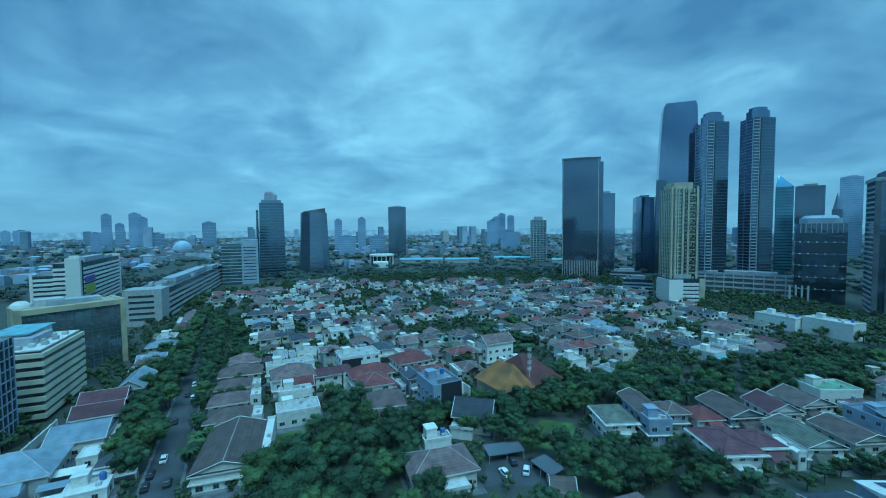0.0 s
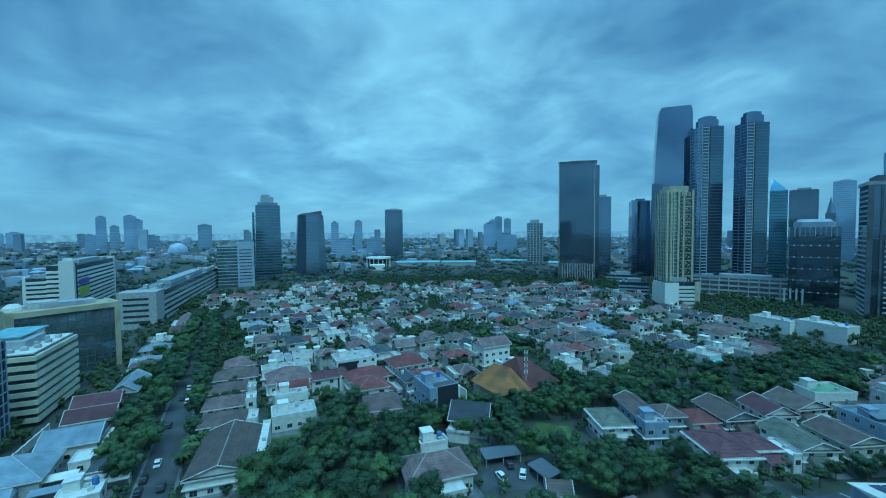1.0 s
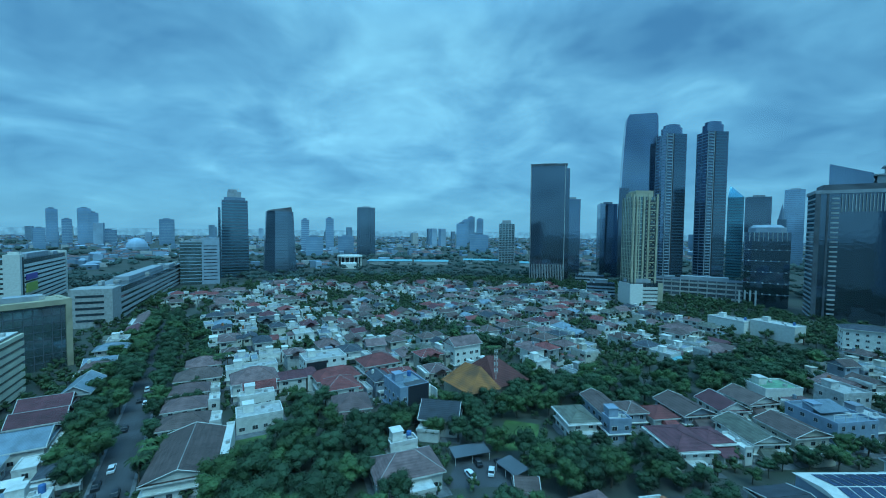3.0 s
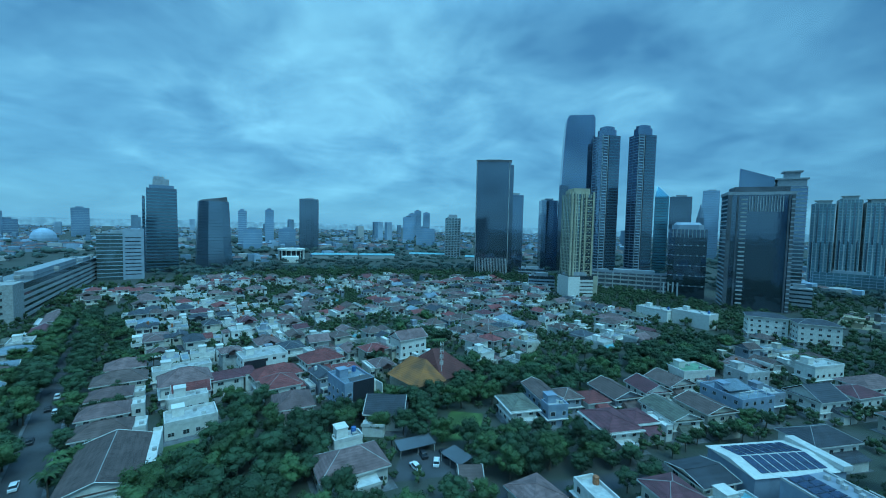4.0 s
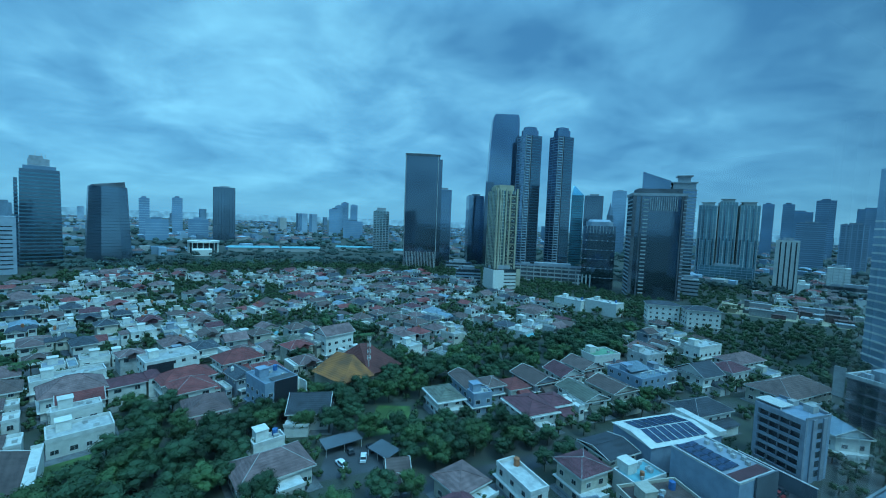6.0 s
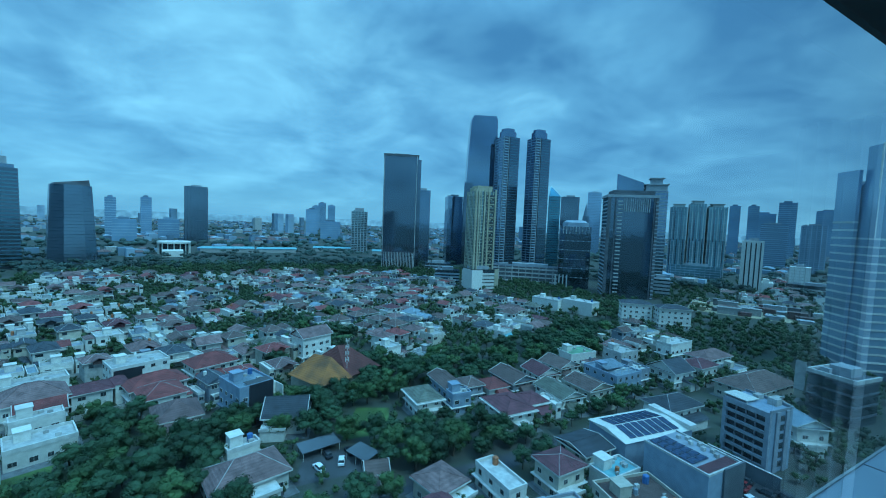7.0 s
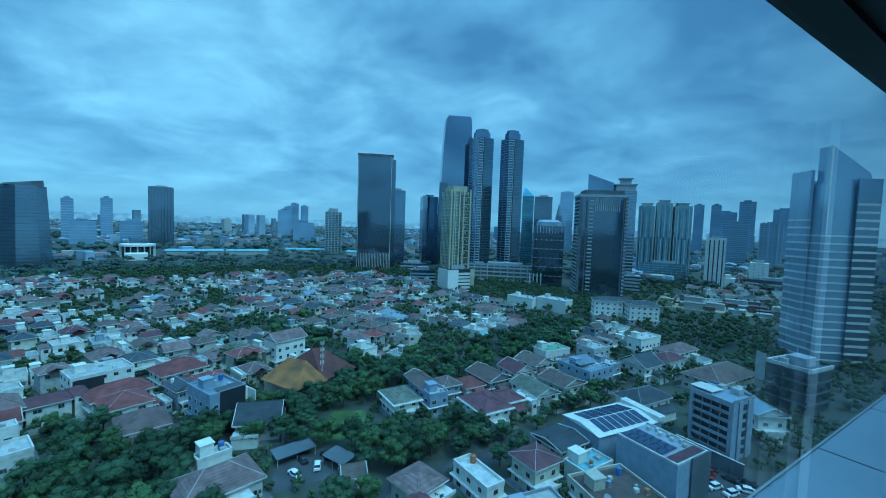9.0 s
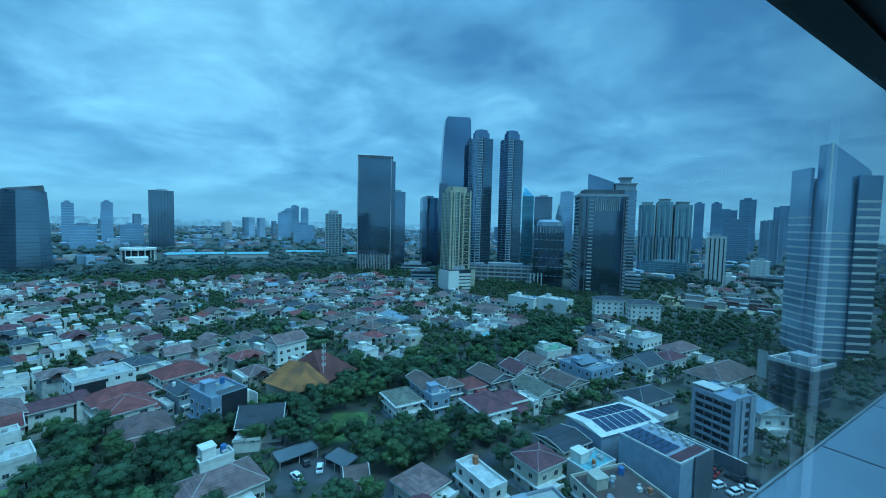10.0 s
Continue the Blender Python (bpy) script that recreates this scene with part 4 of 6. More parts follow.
    # a lower wing in front or beside
    if r.random() < (.75 if near else .6) and roof != "flat":
        ww, dd, hh = w * r.uniform(.4, .7), r.uniform(2.5, 4.5), min(h - 1.2, 3.3)
        px = r.uniform(-.25, .25) * w
        part("wing", Shape().box(px - ww / 2, -d / 2 - dd, 0, px + ww / 2, -d / 2 - .01, hh), wall, e)
        if r.random() < .5:
            part("terrace", Shape().box(px - ww / 2 - .3, -d / 2 - dd - .3, hh, px + ww / 2 + .3, -d / 2 - .01, hh + .2).box(px - ww / 2 - .3, -d / 2 - dd - .3, hh + .2, px + ww / 2 + .3, -d / 2 - dd - .1, hh + .9), "trim", e)
        else:
            part("wing_roof", Shape().add([(px - ww / 2 - .5, -d / 2 - dd - .6, hh), (px + ww / 2 + .5, -d / 2 - dd - .6, hh), (px + ww / 2 + .5, -d / 2 - .02, hh), (px - ww / 2 - .5, -d / 2 - .02, hh), (px - ww / 2 + .3, -d / 2 - .02, hh + 1.4), (px + ww / 2 - .3, -d / 2 - .02, hh + 1.4)],
                                          [(0, 1, 5, 4), (1, 2, 5), (3, 0, 4), (2, 3, 4, 5), (3, 2, 1, 0)]), cover, e)
    if block:
        # a flat white block beside the roofed part: side, width, depth, height, shift
        side, bw, bd, bh, sh = block
        x0 = w / 2 + .82 if side > 0 else -w / 2 - .82 - bw
        part("side_block", Shape().box(x0, sh - bd / 2, 0, x0 + bw, sh + bd / 2, bh), wall, e)
        part("side_parapet", Shape().box(x0 - .1, sh - bd / 2 - .1, bh, x0 + bw + .1, sh - bd / 2 + .2, bh + .8).box(x0 - .1, sh + bd / 2 - .2, bh, x0 + bw + .1, sh + bd / 2 + .1, bh + .8)
             .box(x0 + bw - .2, sh - bd / 2 + .2, bh, x0 + bw + .1, sh + bd / 2 - .2, bh + .8), "trim", e)
        for k in range(max(1, int(bw / 2.6))):
            wd = part("window", win_mesh, "trim", e, at=Matrix.Translation((x0 + bw * (k + .5) / max(1, int(bw / 2.6)), sh - bd / 2, bh - 1.6)))
            part("pane", pane_mesh, "pane", wd)
        part("roof_unit", Shape().box(x0 + bw * .4, sh - .5, bh, x0 + bw * .4 + 1, sh + .4, bh + .8), "pale", e)
    if near and h > 5.2 and not blank and r.random() < .8:
        part("ledge", rim(-w / 2 - .75, -d / 2 - .75, w / 2 + .75, d / 2 + .75, 3.0, 3.2, .78), "trim", e)
        part("plinth", rim(-w / 2 - .03, -d / 2 - .03, w / 2 + .03, d / 2 + .03, 0, .7, .1), "concrete", e)
    if not blank:
        YARDS.append(1)
        part("yard", Shape().box(-w / 2 - 1.6, -d / 2 - 3.2, 0, w / 2 + 1.6, d / 2 + 1.2, .06 + .004 * (len(YARDS) % 12)), "kerbstone", e)
    if eave:
        a, b = w / 2 + .8 + eave, d / 2 + .8 + eave
        part("eave_slab", Shape().box(-a, -b, h - .75, a, b, h - .43), "trim", e)
    if dark_front:
        part("screen", Shape().box(-w / 2 + .5, -d / 2 - .25, h * .35, 0, -d / 2 - .01, h - .3), "paint_dark", e)
    if r.random() < .3 and roof == "flat":
        part("water_tank", Shape().tube(w * .3, d * .3, h + .08, h + 1.9, .75, .75, 10).tube(w * .3, d * .3, h + 1.9, h + 2.2, .75, .2, 10), r.choice(("tank_orange", "tank_blue", "pale")), e)
    return e


house(-112.1, 102.8, 26, 18, 15, 5, "hip", 4, "pale", "steel")
house(-111, 121.8, 26, 13.4, 13, 5, "gable", 3, "white", "steel")
house(-101, 113.2, 25, 4.8, 7, 3.4, "flat", .4, "white", "white", name="carport")
house(-91.2, 109.4, 25, 6.1, 6, 3.6, "hip", 1.6, "white", "slate")
house(-88.5, 97.5, 27, 9, 6, 3.2, "flat", .3, "white", "white", name="carport")
house(-116.5, 134.5, 26, 13, 8, 5.5, "gable", 3, "white", "maroon")
house(-124, 146, 26, 13, 8, 5.5, "gable", 3, "white", "maroon")
house(-123, 160, 22, 8, 18, 6.5, "gable", 3, "pale", "steel")
for x, y, w, d, z, cover in ((-99, 104, 7, 3.2, 3.0, "white"), (-96, 99, 10, 2.6, 2.8, "steel"), (-95.5, 91.5, 11, 2.4, 3.1, "white"), (-96.5, 88, 11, 2.2, 2.7, "steel"), (-98, 117.5, 4, 8, 3.6, "pale"), (-103, 127, 5, 7, 3.2, "white"), (-108, 133.5, 4.5, 8, 3.4, "pale"), (-84, 104, 5, 3, 2.7, "pale")):
    e = thing("lean_to", x, y, 0, 26, "small open shed with a ribbed sheet roof", "shed")
    part("roof", Shape().add([(-w / 2, -d / 2, z), (w / 2, -d / 2, z), (w / 2, d / 2, z + .5), (-w / 2, d / 2, z + .5), (-w / 2, -d / 2, z - .1), (w / 2, -d / 2, z - .1), (w / 2, d / 2, z + .4), (-w / 2, d / 2, z + .4)], [(0, 1, 2, 3), (7, 6, 5, 4), (0, 4, 5, 1), (1, 5, 6, 2), (2, 6, 7, 3), (3, 7, 4, 0)]), cover, e)
    part("back_wall", Shape().box(-w / 2 + .1, d / 2 - .3, 0, w / 2 - .1, d / 2 - .1, z + .28), "pale", e)
    for px in (-w / 2 + .15, w / 2 - .15):
        part("post", Shape().box(px - .08, -d / 2 + .1, 0, px + .08, -d / 2 + .26, z - .05), "trim", e)
    take(x, y, 26, w, d)
house(-178, 284, -63.4, 38, 9, 5, "gable", 2.4, "white", "mauve")
house(-165, 254, -63.4, 18, 9, 5, "gable", 2.4, "white", "maroon")
house(-150, 214, 26, 13, 9, 6, "hip", 2.4, "pale", "steel")
house(-141, 194, 26, 11, 9, 5, "gable", 2.2, "white", "steel")
house(-158, 230, 26, 9, 12, 6, "flat", .8, "white", "pale")
house(-60, 112, 18, 14.5, 25, 5.5, "gable", 2.6, "white", "umber", block=(1, 2.2, 24, 6, 1))
house(-70.5, 130, 20, 12.5, 8.5, 6, "hip", 2.6, "white", "umber", block=(1, 3, 7, 5.5, 0))
house(-77, 143, 22, 12, 9.5, 6, "hip", 2.4, "white", "mauve", block=(1, 3.4, 6, 6.6, 0))
house(-82.5, 156.5, 22, 11.5, 8.5, 6, "hip", 2.4, "white", "mauve", block=(1, 3, 5, 5, 1))
house(-87, 171.5, 22, 15.5, 10, 6, "hip", 3.2, "cream", "umber")
house(-93, 187.5, 24, 12.5, 10, 6, "hip", 3, "white", "mauve")
house(-51, 138.5, 24, 14, 9, 4.8, "flat", .9, "white", "pale")
house(-54.5, 146, 24, 11, 4.5, 8, "flat", .7, "white", "pale")
house(-56, 152.5, 23, 10.3, 6, 7.5, "gable", 2.6, "white", "red")
house(-62.4, 164.6, 25, 15.5, 12, 7.5, "hip", 4, "white", "mauve")
house(-69.2, 180, 26, 20, 7, 6.5, "flat", .9, "white", "pale")
house(-40.1, 185.4, 27, 18, 12, 9, "flat", .9, "white", "pale", dark_front=True, label="white box house with a black screened front")
house(-31.4, 168.9, 27, 16.5, 10.5, 6.5, "hip", 3.2, "white", "red")
house(-15.7, 186, 27, 15.5, 12, 6.5, "hip", 3.4, "white", "red")
house(-21.3, 144.2, 15, 11.5, 12.5, 5, "hip", 3.4, "white", "mauve")
house(10, 133, -14, 12, 11, 5.5, "gable", 4.2, "white", "slate")
house(24.6, 195, 25, 14.5, 10, 12, "gable", 3.2, "white", "mauve", label="tall white three-storey house with a brown tile gable")
house(-1.5, 104.2, 17, 16.5, 11.6, 5, "hip", 3.6, "white", "mauve")
house(-2.5, 114.6, 20, 8, 3.6, 5.8, "flat", .9, "white", "pale")
house(54, 127.8, 3, 8.6, 11.6, 6.5, "hip", 1.9, "white", "olive", eave=0.5, label="white house with a broad hipped roof and thick white eaves")
house(65.6, 133.5, 2, 7, 15, 7.5, "gable", 1.8, "bluegrey", "umber")
house(65.4, 122.8, 2, 7.2, 5, 7.2, "flat", .8, "bluegrey", "pale")
house(74.6, 131.5, 3, 6.8, 8, 6.5, "hip", 2, "grey", "umber")
house(84, 130.8, 4, 8.4, 9, 5, "hip", 2.2, "white", "red")
house(95, 133, 5, 10.8, 14.5, 6, "gable", 2.4, "grey", "umber")
house(109.2, 133, 0, 10, 11.5, 6.5, "gable", 2.8, "white", "maroon")
house(124.2, 139, 7, 11.5, 12, 6, "gable", 2.6, "white", "umber")
house(78.2, 111, 2, 11, 13.6, 6.5, "hip", 2.0, "white", "maroon", eave=0.4)
house(89.2, 113.5, 2, 8, 8.6, 5.6, "hip", 1.5, "white", "maroon", eave=0.3)
house(103, 114.5, 0, 9.6, 15, 6.2, "gable", 2.2, "white", "olive", block=(-1, 2.2, 9, 4.8, -3.5))
house(117, 114.5, 4, 11.5, 12.5, 7, "gable", 2.2, "cream", "umber")
house(139, 144.5, 0, 15, 10, 8, "flat", .8, "white", "green")
e = house(134, 118.5, 5, 15, 16, 9, "flat", .9, "bluegrey", "steel", label="blue-grey multi-level house with steel roof terraces")
for k in range(4):
    part("frame_post", Shape().box(-6.5 + 4.2 * k, -6.2, 9.1, -6.35 + 4.2 * k, -6.05, 11.4), "trim", e)
part("frame_rail", Shape().box(-6.6, -6.25, 11.4, 6.4, -6.0, 11.55).box(-6.6, -6.25, 10.4, 6.4, -6.15, 10.48), "trim", e)
part("lean_roof", Shape().add([(-6, -2, 10.2), (5, -2, 10.2), (5, 4, 11.8), (-6, 4, 11.8), (-6, -2, 10.1), (5, -2, 10.1), (5, 4, 11.7), (-6, 4, 11.7)], [(0, 1, 2, 3), (7, 6, 5, 4), (0, 4, 5, 1), (1, 5, 6, 2), (2, 6, 7, 3), (3, 7, 4, 0)]), "steel", e)
for k in range(3):
    part("balcony", Shape().box(7.51, -5, 2.8 * k + .4, 9.4, 4, 2.8 * k + .6).box(9.3, -5, 2.8 * k + .6, 9.4, 4, 2.8 * k + 1.4), "pale", e)
house(149.5, 121, 5, 9, 9, 7, "flat", .9, "grey", "pale")
house(156, 134, 4, 11.7, 10, 10, "flat", .9, "pale", "pale")
house(166, 115.5, 2, 12.5, 12, 7, "gable", 4, "white", "slate")
house(183, 114.5, 4, 13, 10, 7.5, "hip", 2.5, "white", "maroon")
house(206, 124.1, 3, 20, 11, 6, "hip", 3, "white", "mauve")
house(201, 139, 4, 18, 8, 8.5, "flat", .9, "white", "pale")
house(188, 94, 2, 29, 15, 6, "hip", 4.2, "cream", "umber")
house(85, 83, 4, 10.4, 10, 6, "gable", 1.2, "cream", "slate")
house(70.4, 76.5, 5, 8.8, 8.2, 7.6, "hip", 1.6, "cream", "maroon")
house(84.5, 71.8, 4, 11, 6.6, 5, "flat", .7, "white", "teal")
house(80, 60, -8, 16, 14, 6, "flat", .8, "cream", "umber")
house(58, 61, -6, 15, 13, 6, "flat", .8, "grey", "pale")
house(41, 84.5, 18, 9, 9, 5, "hip", 1.8, "cream", "mauve")
house(36, 74.5, 14, 9, 9, 5, "hip", 1.8, "cream", "maroon")
house(54.4, 79, 6, 5.2, 13, 6, "flat", .9, "white", "pale")
house(28.3, 95.5, -8, 5, 5, 4.2, "gable", 1.8, "white", "umber", name="gatehouse")
house(133, 91, 0, 16, 10, 7, "hip", 3, "white", "slate")
for x, y, rot in ((253, 207, -38), (264, 186, -34)):
    e = house(x, y, rot, 20, 12, 14, "hip", 2.2, "white", "slate", label="white colonnaded mansion block with a dark hipped roof", name="mansion")
house(160, 68, -30, 9, 16, 8, "gable", 2.5, "white", "steel", name="shed")
house(219, 262, -71, 24, 12, 8, "flat", .8, "white", "pale", label="low white modern hall with a flat roof", name="hall", blank=True)
house(232, 240, -71, 25, 12, 9.5, "flat", .8, "white", "pale", label="large blank white modern hall", name="hall", blank=True)
# grey modern house with its white box
e = house(-2, 146, 27, 11, 14, 11.5, "flat", .9, "bluegrey", "steel", label="tall slate-blue modern house with dark glazing")
e.children[0].data.materials[0] = MATS["slate_blue"]
part("glazing", Shape().box(-2.5, -7.3, 5.5, 5.45, -7.01, 12.2).box(-2.5, -7.3, 12.2, 5.45, -3, 12.3), "paint_dark", e)
part("balcony", Shape().box(5.51, -6.5, 4, 9.5, 2, 4.3).box(9.2, -6.5, 4.3, 9.5, 2, 9).box(5.51, -2, 4.3, 9.2, 2, 9), "white", e)
# pavilion with orange and brown roofs
e = thing("hall_house", 29, 163, 0, 30, "large hall with steep orange and russet tile roofs", "house")
take(29, 163, 30, 26, 24)
part("wall", Shape().box(-12, -10, 0, 12, 10, 6), "cream", e)
part("main_roof", Shape().add([(-3, -12, 6), (15, -12, 6), (15, 12, 6), (-3, 12, 6), (3, 1, 14.5), (6, -1, 14.5)], [(0, 1, 5), (1, 2, 4, 5), (2, 3, 4), (3, 0, 5, 4), (3, 2, 1, 0)]), "russet", e)
part("side_roof", Shape().add([(-15, -11, 5.8), (-1, -13, 5.8), (-1, 8, 5.8), (-15, 8, 5.8), (-6, 4, 12.5), (-4, -4, 12.5)], [(0, 1, 5), (1, 2, 4, 5), (2, 3, 4), (3, 0, 5, 4), (3, 2, 1, 0)]), "orange", e)
e = thing("radio_mast", 33, 155, 0, 0, "slim white lattice radio mast", "mast")
part("pole", Shape().tube(0, 0, 0, 20, .12, .08, 6), "trim", e)
for z in (11, 13.5, 16, 18.5):
    part("antenna", Shape().box(-.7, -.1, z, -.4, .1, z + 1.6).box(.4, -.1, z, .7, .1, z + 1.6).box(-.5, -.05, z + .7, .5, .05, z + .85), "trim", e)

# hotel with recessed balcony rows
e = thing("hotel", 134.4, 66, 0, -3, "grey hotel block with rows of dark balconies", "hotel")
e.matrix_basis = pose(134.4, 66, 0, 0, 0, -3) @ Matrix.Diagonal((.86, .8, .97, 1))
take(134.4, 66, -3, 12, 16)
part("wall", Shape().box(-5, -8, 0, 6, 8, 18), "bluegrey", e)
part("frame", Shape().box(-6, -8, 0, -5.01, -6.6, 18).box(-6, 6.8, 0, -5.01, 8, 18).box(-6, -6.6, 16.4, -5.01, 6.8, 18), "grey", e)
for k in range(6):
    z = 1.2 + 2.55 * k
    part("recess", Shape().box(-5.06, -6.6, z + .75, -5.01, 6.8, z + 2.5), "paint_dark", e)
    part("balcony", Shape().box(-6.1, -6.6, z, -5.07, 6.8, z + .25).box(-6.1, -6.6, z + .25, -6.0, 6.8, z + .8), "grey", e)
    part("rail", Shape().box(-6.16, -6.6, z + .8, -6.0, 6.8, z + .92), "blue_band", e)
    for i in range(5):
        part("divider", Shape().box(-5.9, -6.6 + 3.3 * i, z + .25, -5.07, -6.45 + 3.3 * i, z + 2.4), "grey", e)
part("stair_bay", Shape().box(-3, -8.4, 0, -1, -8.01, 18).box(2, -8.4, 0, 4, -8.01, 18), "grey", e)
for k in range(6):
    part("window", Shape().box(-.7, -8.1, 1.5 + 2.7 * k, 1.7, -8.02, 3.2 + 2.7 * k), "pane", e)
part("roof_canopy", Shape().box(-5.5, 0, 18.6, 1, 8.5, 18.85).box(-5.3, 0, 18, -5, .3, 18.6).box(.6, 8, 18, .9, 8.3, 18.6), "white", e)
part("parapet", Shape().box(-6.1, -8.1, 18, 6.1, -7.8, 18.8).box(5.8, -7.8, 18, 6.1, 8, 18.8), "grey", e)
part("roof_unit", Shape().box(2, -5, 18, 5, -2, 20).box(2, 1, 18, 5, 3, 19.4), "pale", e)
# solar-roofed hall
e = thing("workshop_hall", 106, 82, 0, -3, "pale workshop hall with solar panels on its low roof", "building")
take(106, 82, -3, 26, 14)
part("wall", Shape().box(-13, -7, 0, 13, 7, 8), "bluegrey", e)
part("roof", Shape().add([(-13.5, -7.5, 8.01), (13.5, -7.5, 8.01), (13.5, 7.5, 8.01), (-13.5, 7.5, 8.01), (-13.5, 0, 9.2), (13.5, 0, 9.2)], [(0, 1, 5, 4), (1, 2, 5), (2, 3, 4, 5), (3, 0, 4), (3, 2, 1, 0)]), "white", e)
for i in range(7):
    for k in range(2):
        me = Shape().box(-1.12, -2.9, 0, 1.12, 2.9, .08)
        part("solar_panel", me, "solar", e, at=Matrix.Translation((-9 + 2.75 * i, -3.15 + 6.3 * k, 8.80)) @ Euler((radians(9 if k == 0 else -9), 0, 0)).to_matrix().to_4x4())
part("rooflight", Shape().box(11, -7.8, 8.3, 13.8, 7, 9.6), "trim", e)
e = thing("warehouse", 98.5, 61.5, 0, 2, "tall blank blue-grey warehouse with rooftop solar panels", "building")
take(98.5, 61.5, 2, 13, 16)
part("wall", Shape().box(-6.5, -8, 0, 6.5, 8, 12), "bluegrey", e)
part("parapet", Shape().box(-6.6, -8.1, 12, -6.2, 8.1, 12.5).box(6.2, -8.1, 12, 6.6, 8.1, 12.5).box(-6.2, -8.1, 12, 6.2, -7.7, 12.5), "pale", e)
part("end_wall", Shape().box(-1, -8.5, 0, 7.2, -8.11, 12.6), "dark_concrete", e)
part("roof_deck", Shape().box(-6.2, -7.7, 12, 6.2, -4.5, 12.06), "maroon", e)
part("roof_deck", Shape().box(-6.2, -4.49, 12, 6.2, 8, 12.06), "grey", e)
for i in range(6):
    for k in range(2):
        part("solar_panel", Shape().box(-1.5, -.85, 0, 1.5, .85, .08), "solar", e, at=Matrix.Translation((-3.8 + 3.2 * k, -2.8 + 1.9 * i, 12.3)))
for i in range(7):
    part("roof_unit", Shape().box(-.5, -.4, 0, .5, .4, .9), "pale", e, at=Matrix.Translation((3.5 + 1.2 * (i % 2), -4 + 1.6 * i, 12.06)))
e = thing("boundary_wall", 122.5, 62.5, 0, 93, "dark rendered wall along the car park", "wall")
part("wall", Shape().box(-9, -.2, 0, 9, .2, 4.2), "dark_concrete", e)
part("coping", Shape().box(-9.1, -.28, 4.2, 9.1, .28, 4.35), "pale", e)
# boundary wall on the avenue's far side
e = thing("boundary_wall", -125, 119.5, 0, 112.5, "white boundary wall of a long plot", "wall")
part("wall", Shape().box(-16, -.15, 0, 16, .15, 2.6), "white", e)
for k in range(9):
    part("pier", Shape().box(-16 + 4 * k - .2, -.26, 0, -16 + 4 * k + .2, .26, 2.95), "white", e)
part("coping", Shape().box(-16.1, -.25, 2.6, 16.1, .25, 2.75), "trim", e)
# open carports over the yard
for x, y, rot, w in ((17, 114.5, 14, 11), (27.5, 106, -62, 8)):
    e = thing("carport", x, y, 0, rot, "open carport with a grey metal roof on posts", "carport")
    part("roof", Shape().add([(-w / 2, -2.6, 2.5), (w / 2, -2.6, 2.5), (w / 2, 2.6, 3.0), (-w / 2, 2.6, 3.0), (-w / 2, -2.6, 2.35), (w / 2, -2.6, 2.35), (w / 2, 2.6, 2.85), (-w / 2, 2.6, 2.85)], [(0, 1, 2, 3), (7, 6, 5, 4), (0, 4, 5, 1), (1, 5, 6, 2), (2, 6, 7, 3), (3, 7, 4, 0)]), "dark_concrete", e)
    for px in (-w / 2 + .3, 0, w / 2 - .3):
        for py, z in ((-2.4, 2.36), (2.4, 2.82)):
            part("post", Shape().tube(px, py, 0, z, .07, .07, 6), "trim", e)
    take(x, y, rot, w, 6)
# rooftop clutter of the low flat roofs
rng = random.Random(3)
for x, y, rot, w, d, z in ((58, 61, -6, 12, 10, 6.08), (80, 60, -8, 12, 10, 6.08), (84.5, 71.8, 4, 9, 5, 5.08)):
    m = pose(x, y, z, 0, 0, rot)
    for k in range(7):
        q = m @ Vector((rng.uniform(-w / 2, w / 2), rng.uniform(-d / 2, d / 2), 0))
        if rng.random() < .5:
            e = thing("water_tank", q.x, q.y, q.z, 0, "round rooftop water tank on a flat roof", "water tank", "rooftop tanks")
            part("tank", Shape().tube(0, 0, .2, 1.3, .55, .55, 10).tube(0, 0, 1.3, 1.5, .55, .15, 10), rng.choice(("tank_orange", "pale", "steel")), e)
            part("stand", Shape().box(-.5, -.5, 0, .5, .5, .2), "concrete", e)
        else:
            e = thing("air_conditioner", q.x, q.y, q.z, rot, "pale outdoor air conditioner on a flat roof", "air conditioner", "rooftop units")
            part("casing", Shape().box(-.45, -.2, .1, .45, .2, .8), "pale", e)
            part("foot", Shape().box(-.4, -.22, 0, -.3, .22, .1), "dark_concrete", e)
            part("foot", Shape().box(.3, -.22, 0, .4, .22, .1), "dark_concrete", e)
for x, y, rot, rad in ((77.5, 64.2, 30, 1.2), (74.2, 57.5, -20, .9)):
    e = thing("satellite_dish", x, y, 6.08, rot, "round grey satellite dish on a flat roof", "satellite dish", "roof dishes")
    bowl = Shape()
    tilt = Euler((radians(38), 0, 0)).to_matrix()
    prev = None
    for k in range(5):
        rr, zz = rad * k / 4, .28 * rad * (k / 4) ** 2
        ring_pts = [tuple(tilt @ Vector((rr * math.cos(a * math.pi / 8), rr * math.sin(a * math.pi / 8), zz)) + Vector((0, 0, 1.1))) for a in range(16)]
        if prev:
            bowl.add(prev + ring_pts, [(i, (i + 1) % 16, 16 + (i + 1) % 16, 16 + i) for i in range(16)])
        prev = ring_pts
    part("bowl", bowl, "grey", e)
    part("mount", Shape().tube(0, 0, 0, 1.1, .08, .06, 6), "trim", e)
    part("feed_arm", Shape().beam((0, 0, 1.1), tuple(tilt @ Vector((0, 0, rad * .9)) + Vector((0, 0, 1.1))), .03, .03, 5), "trim", e)
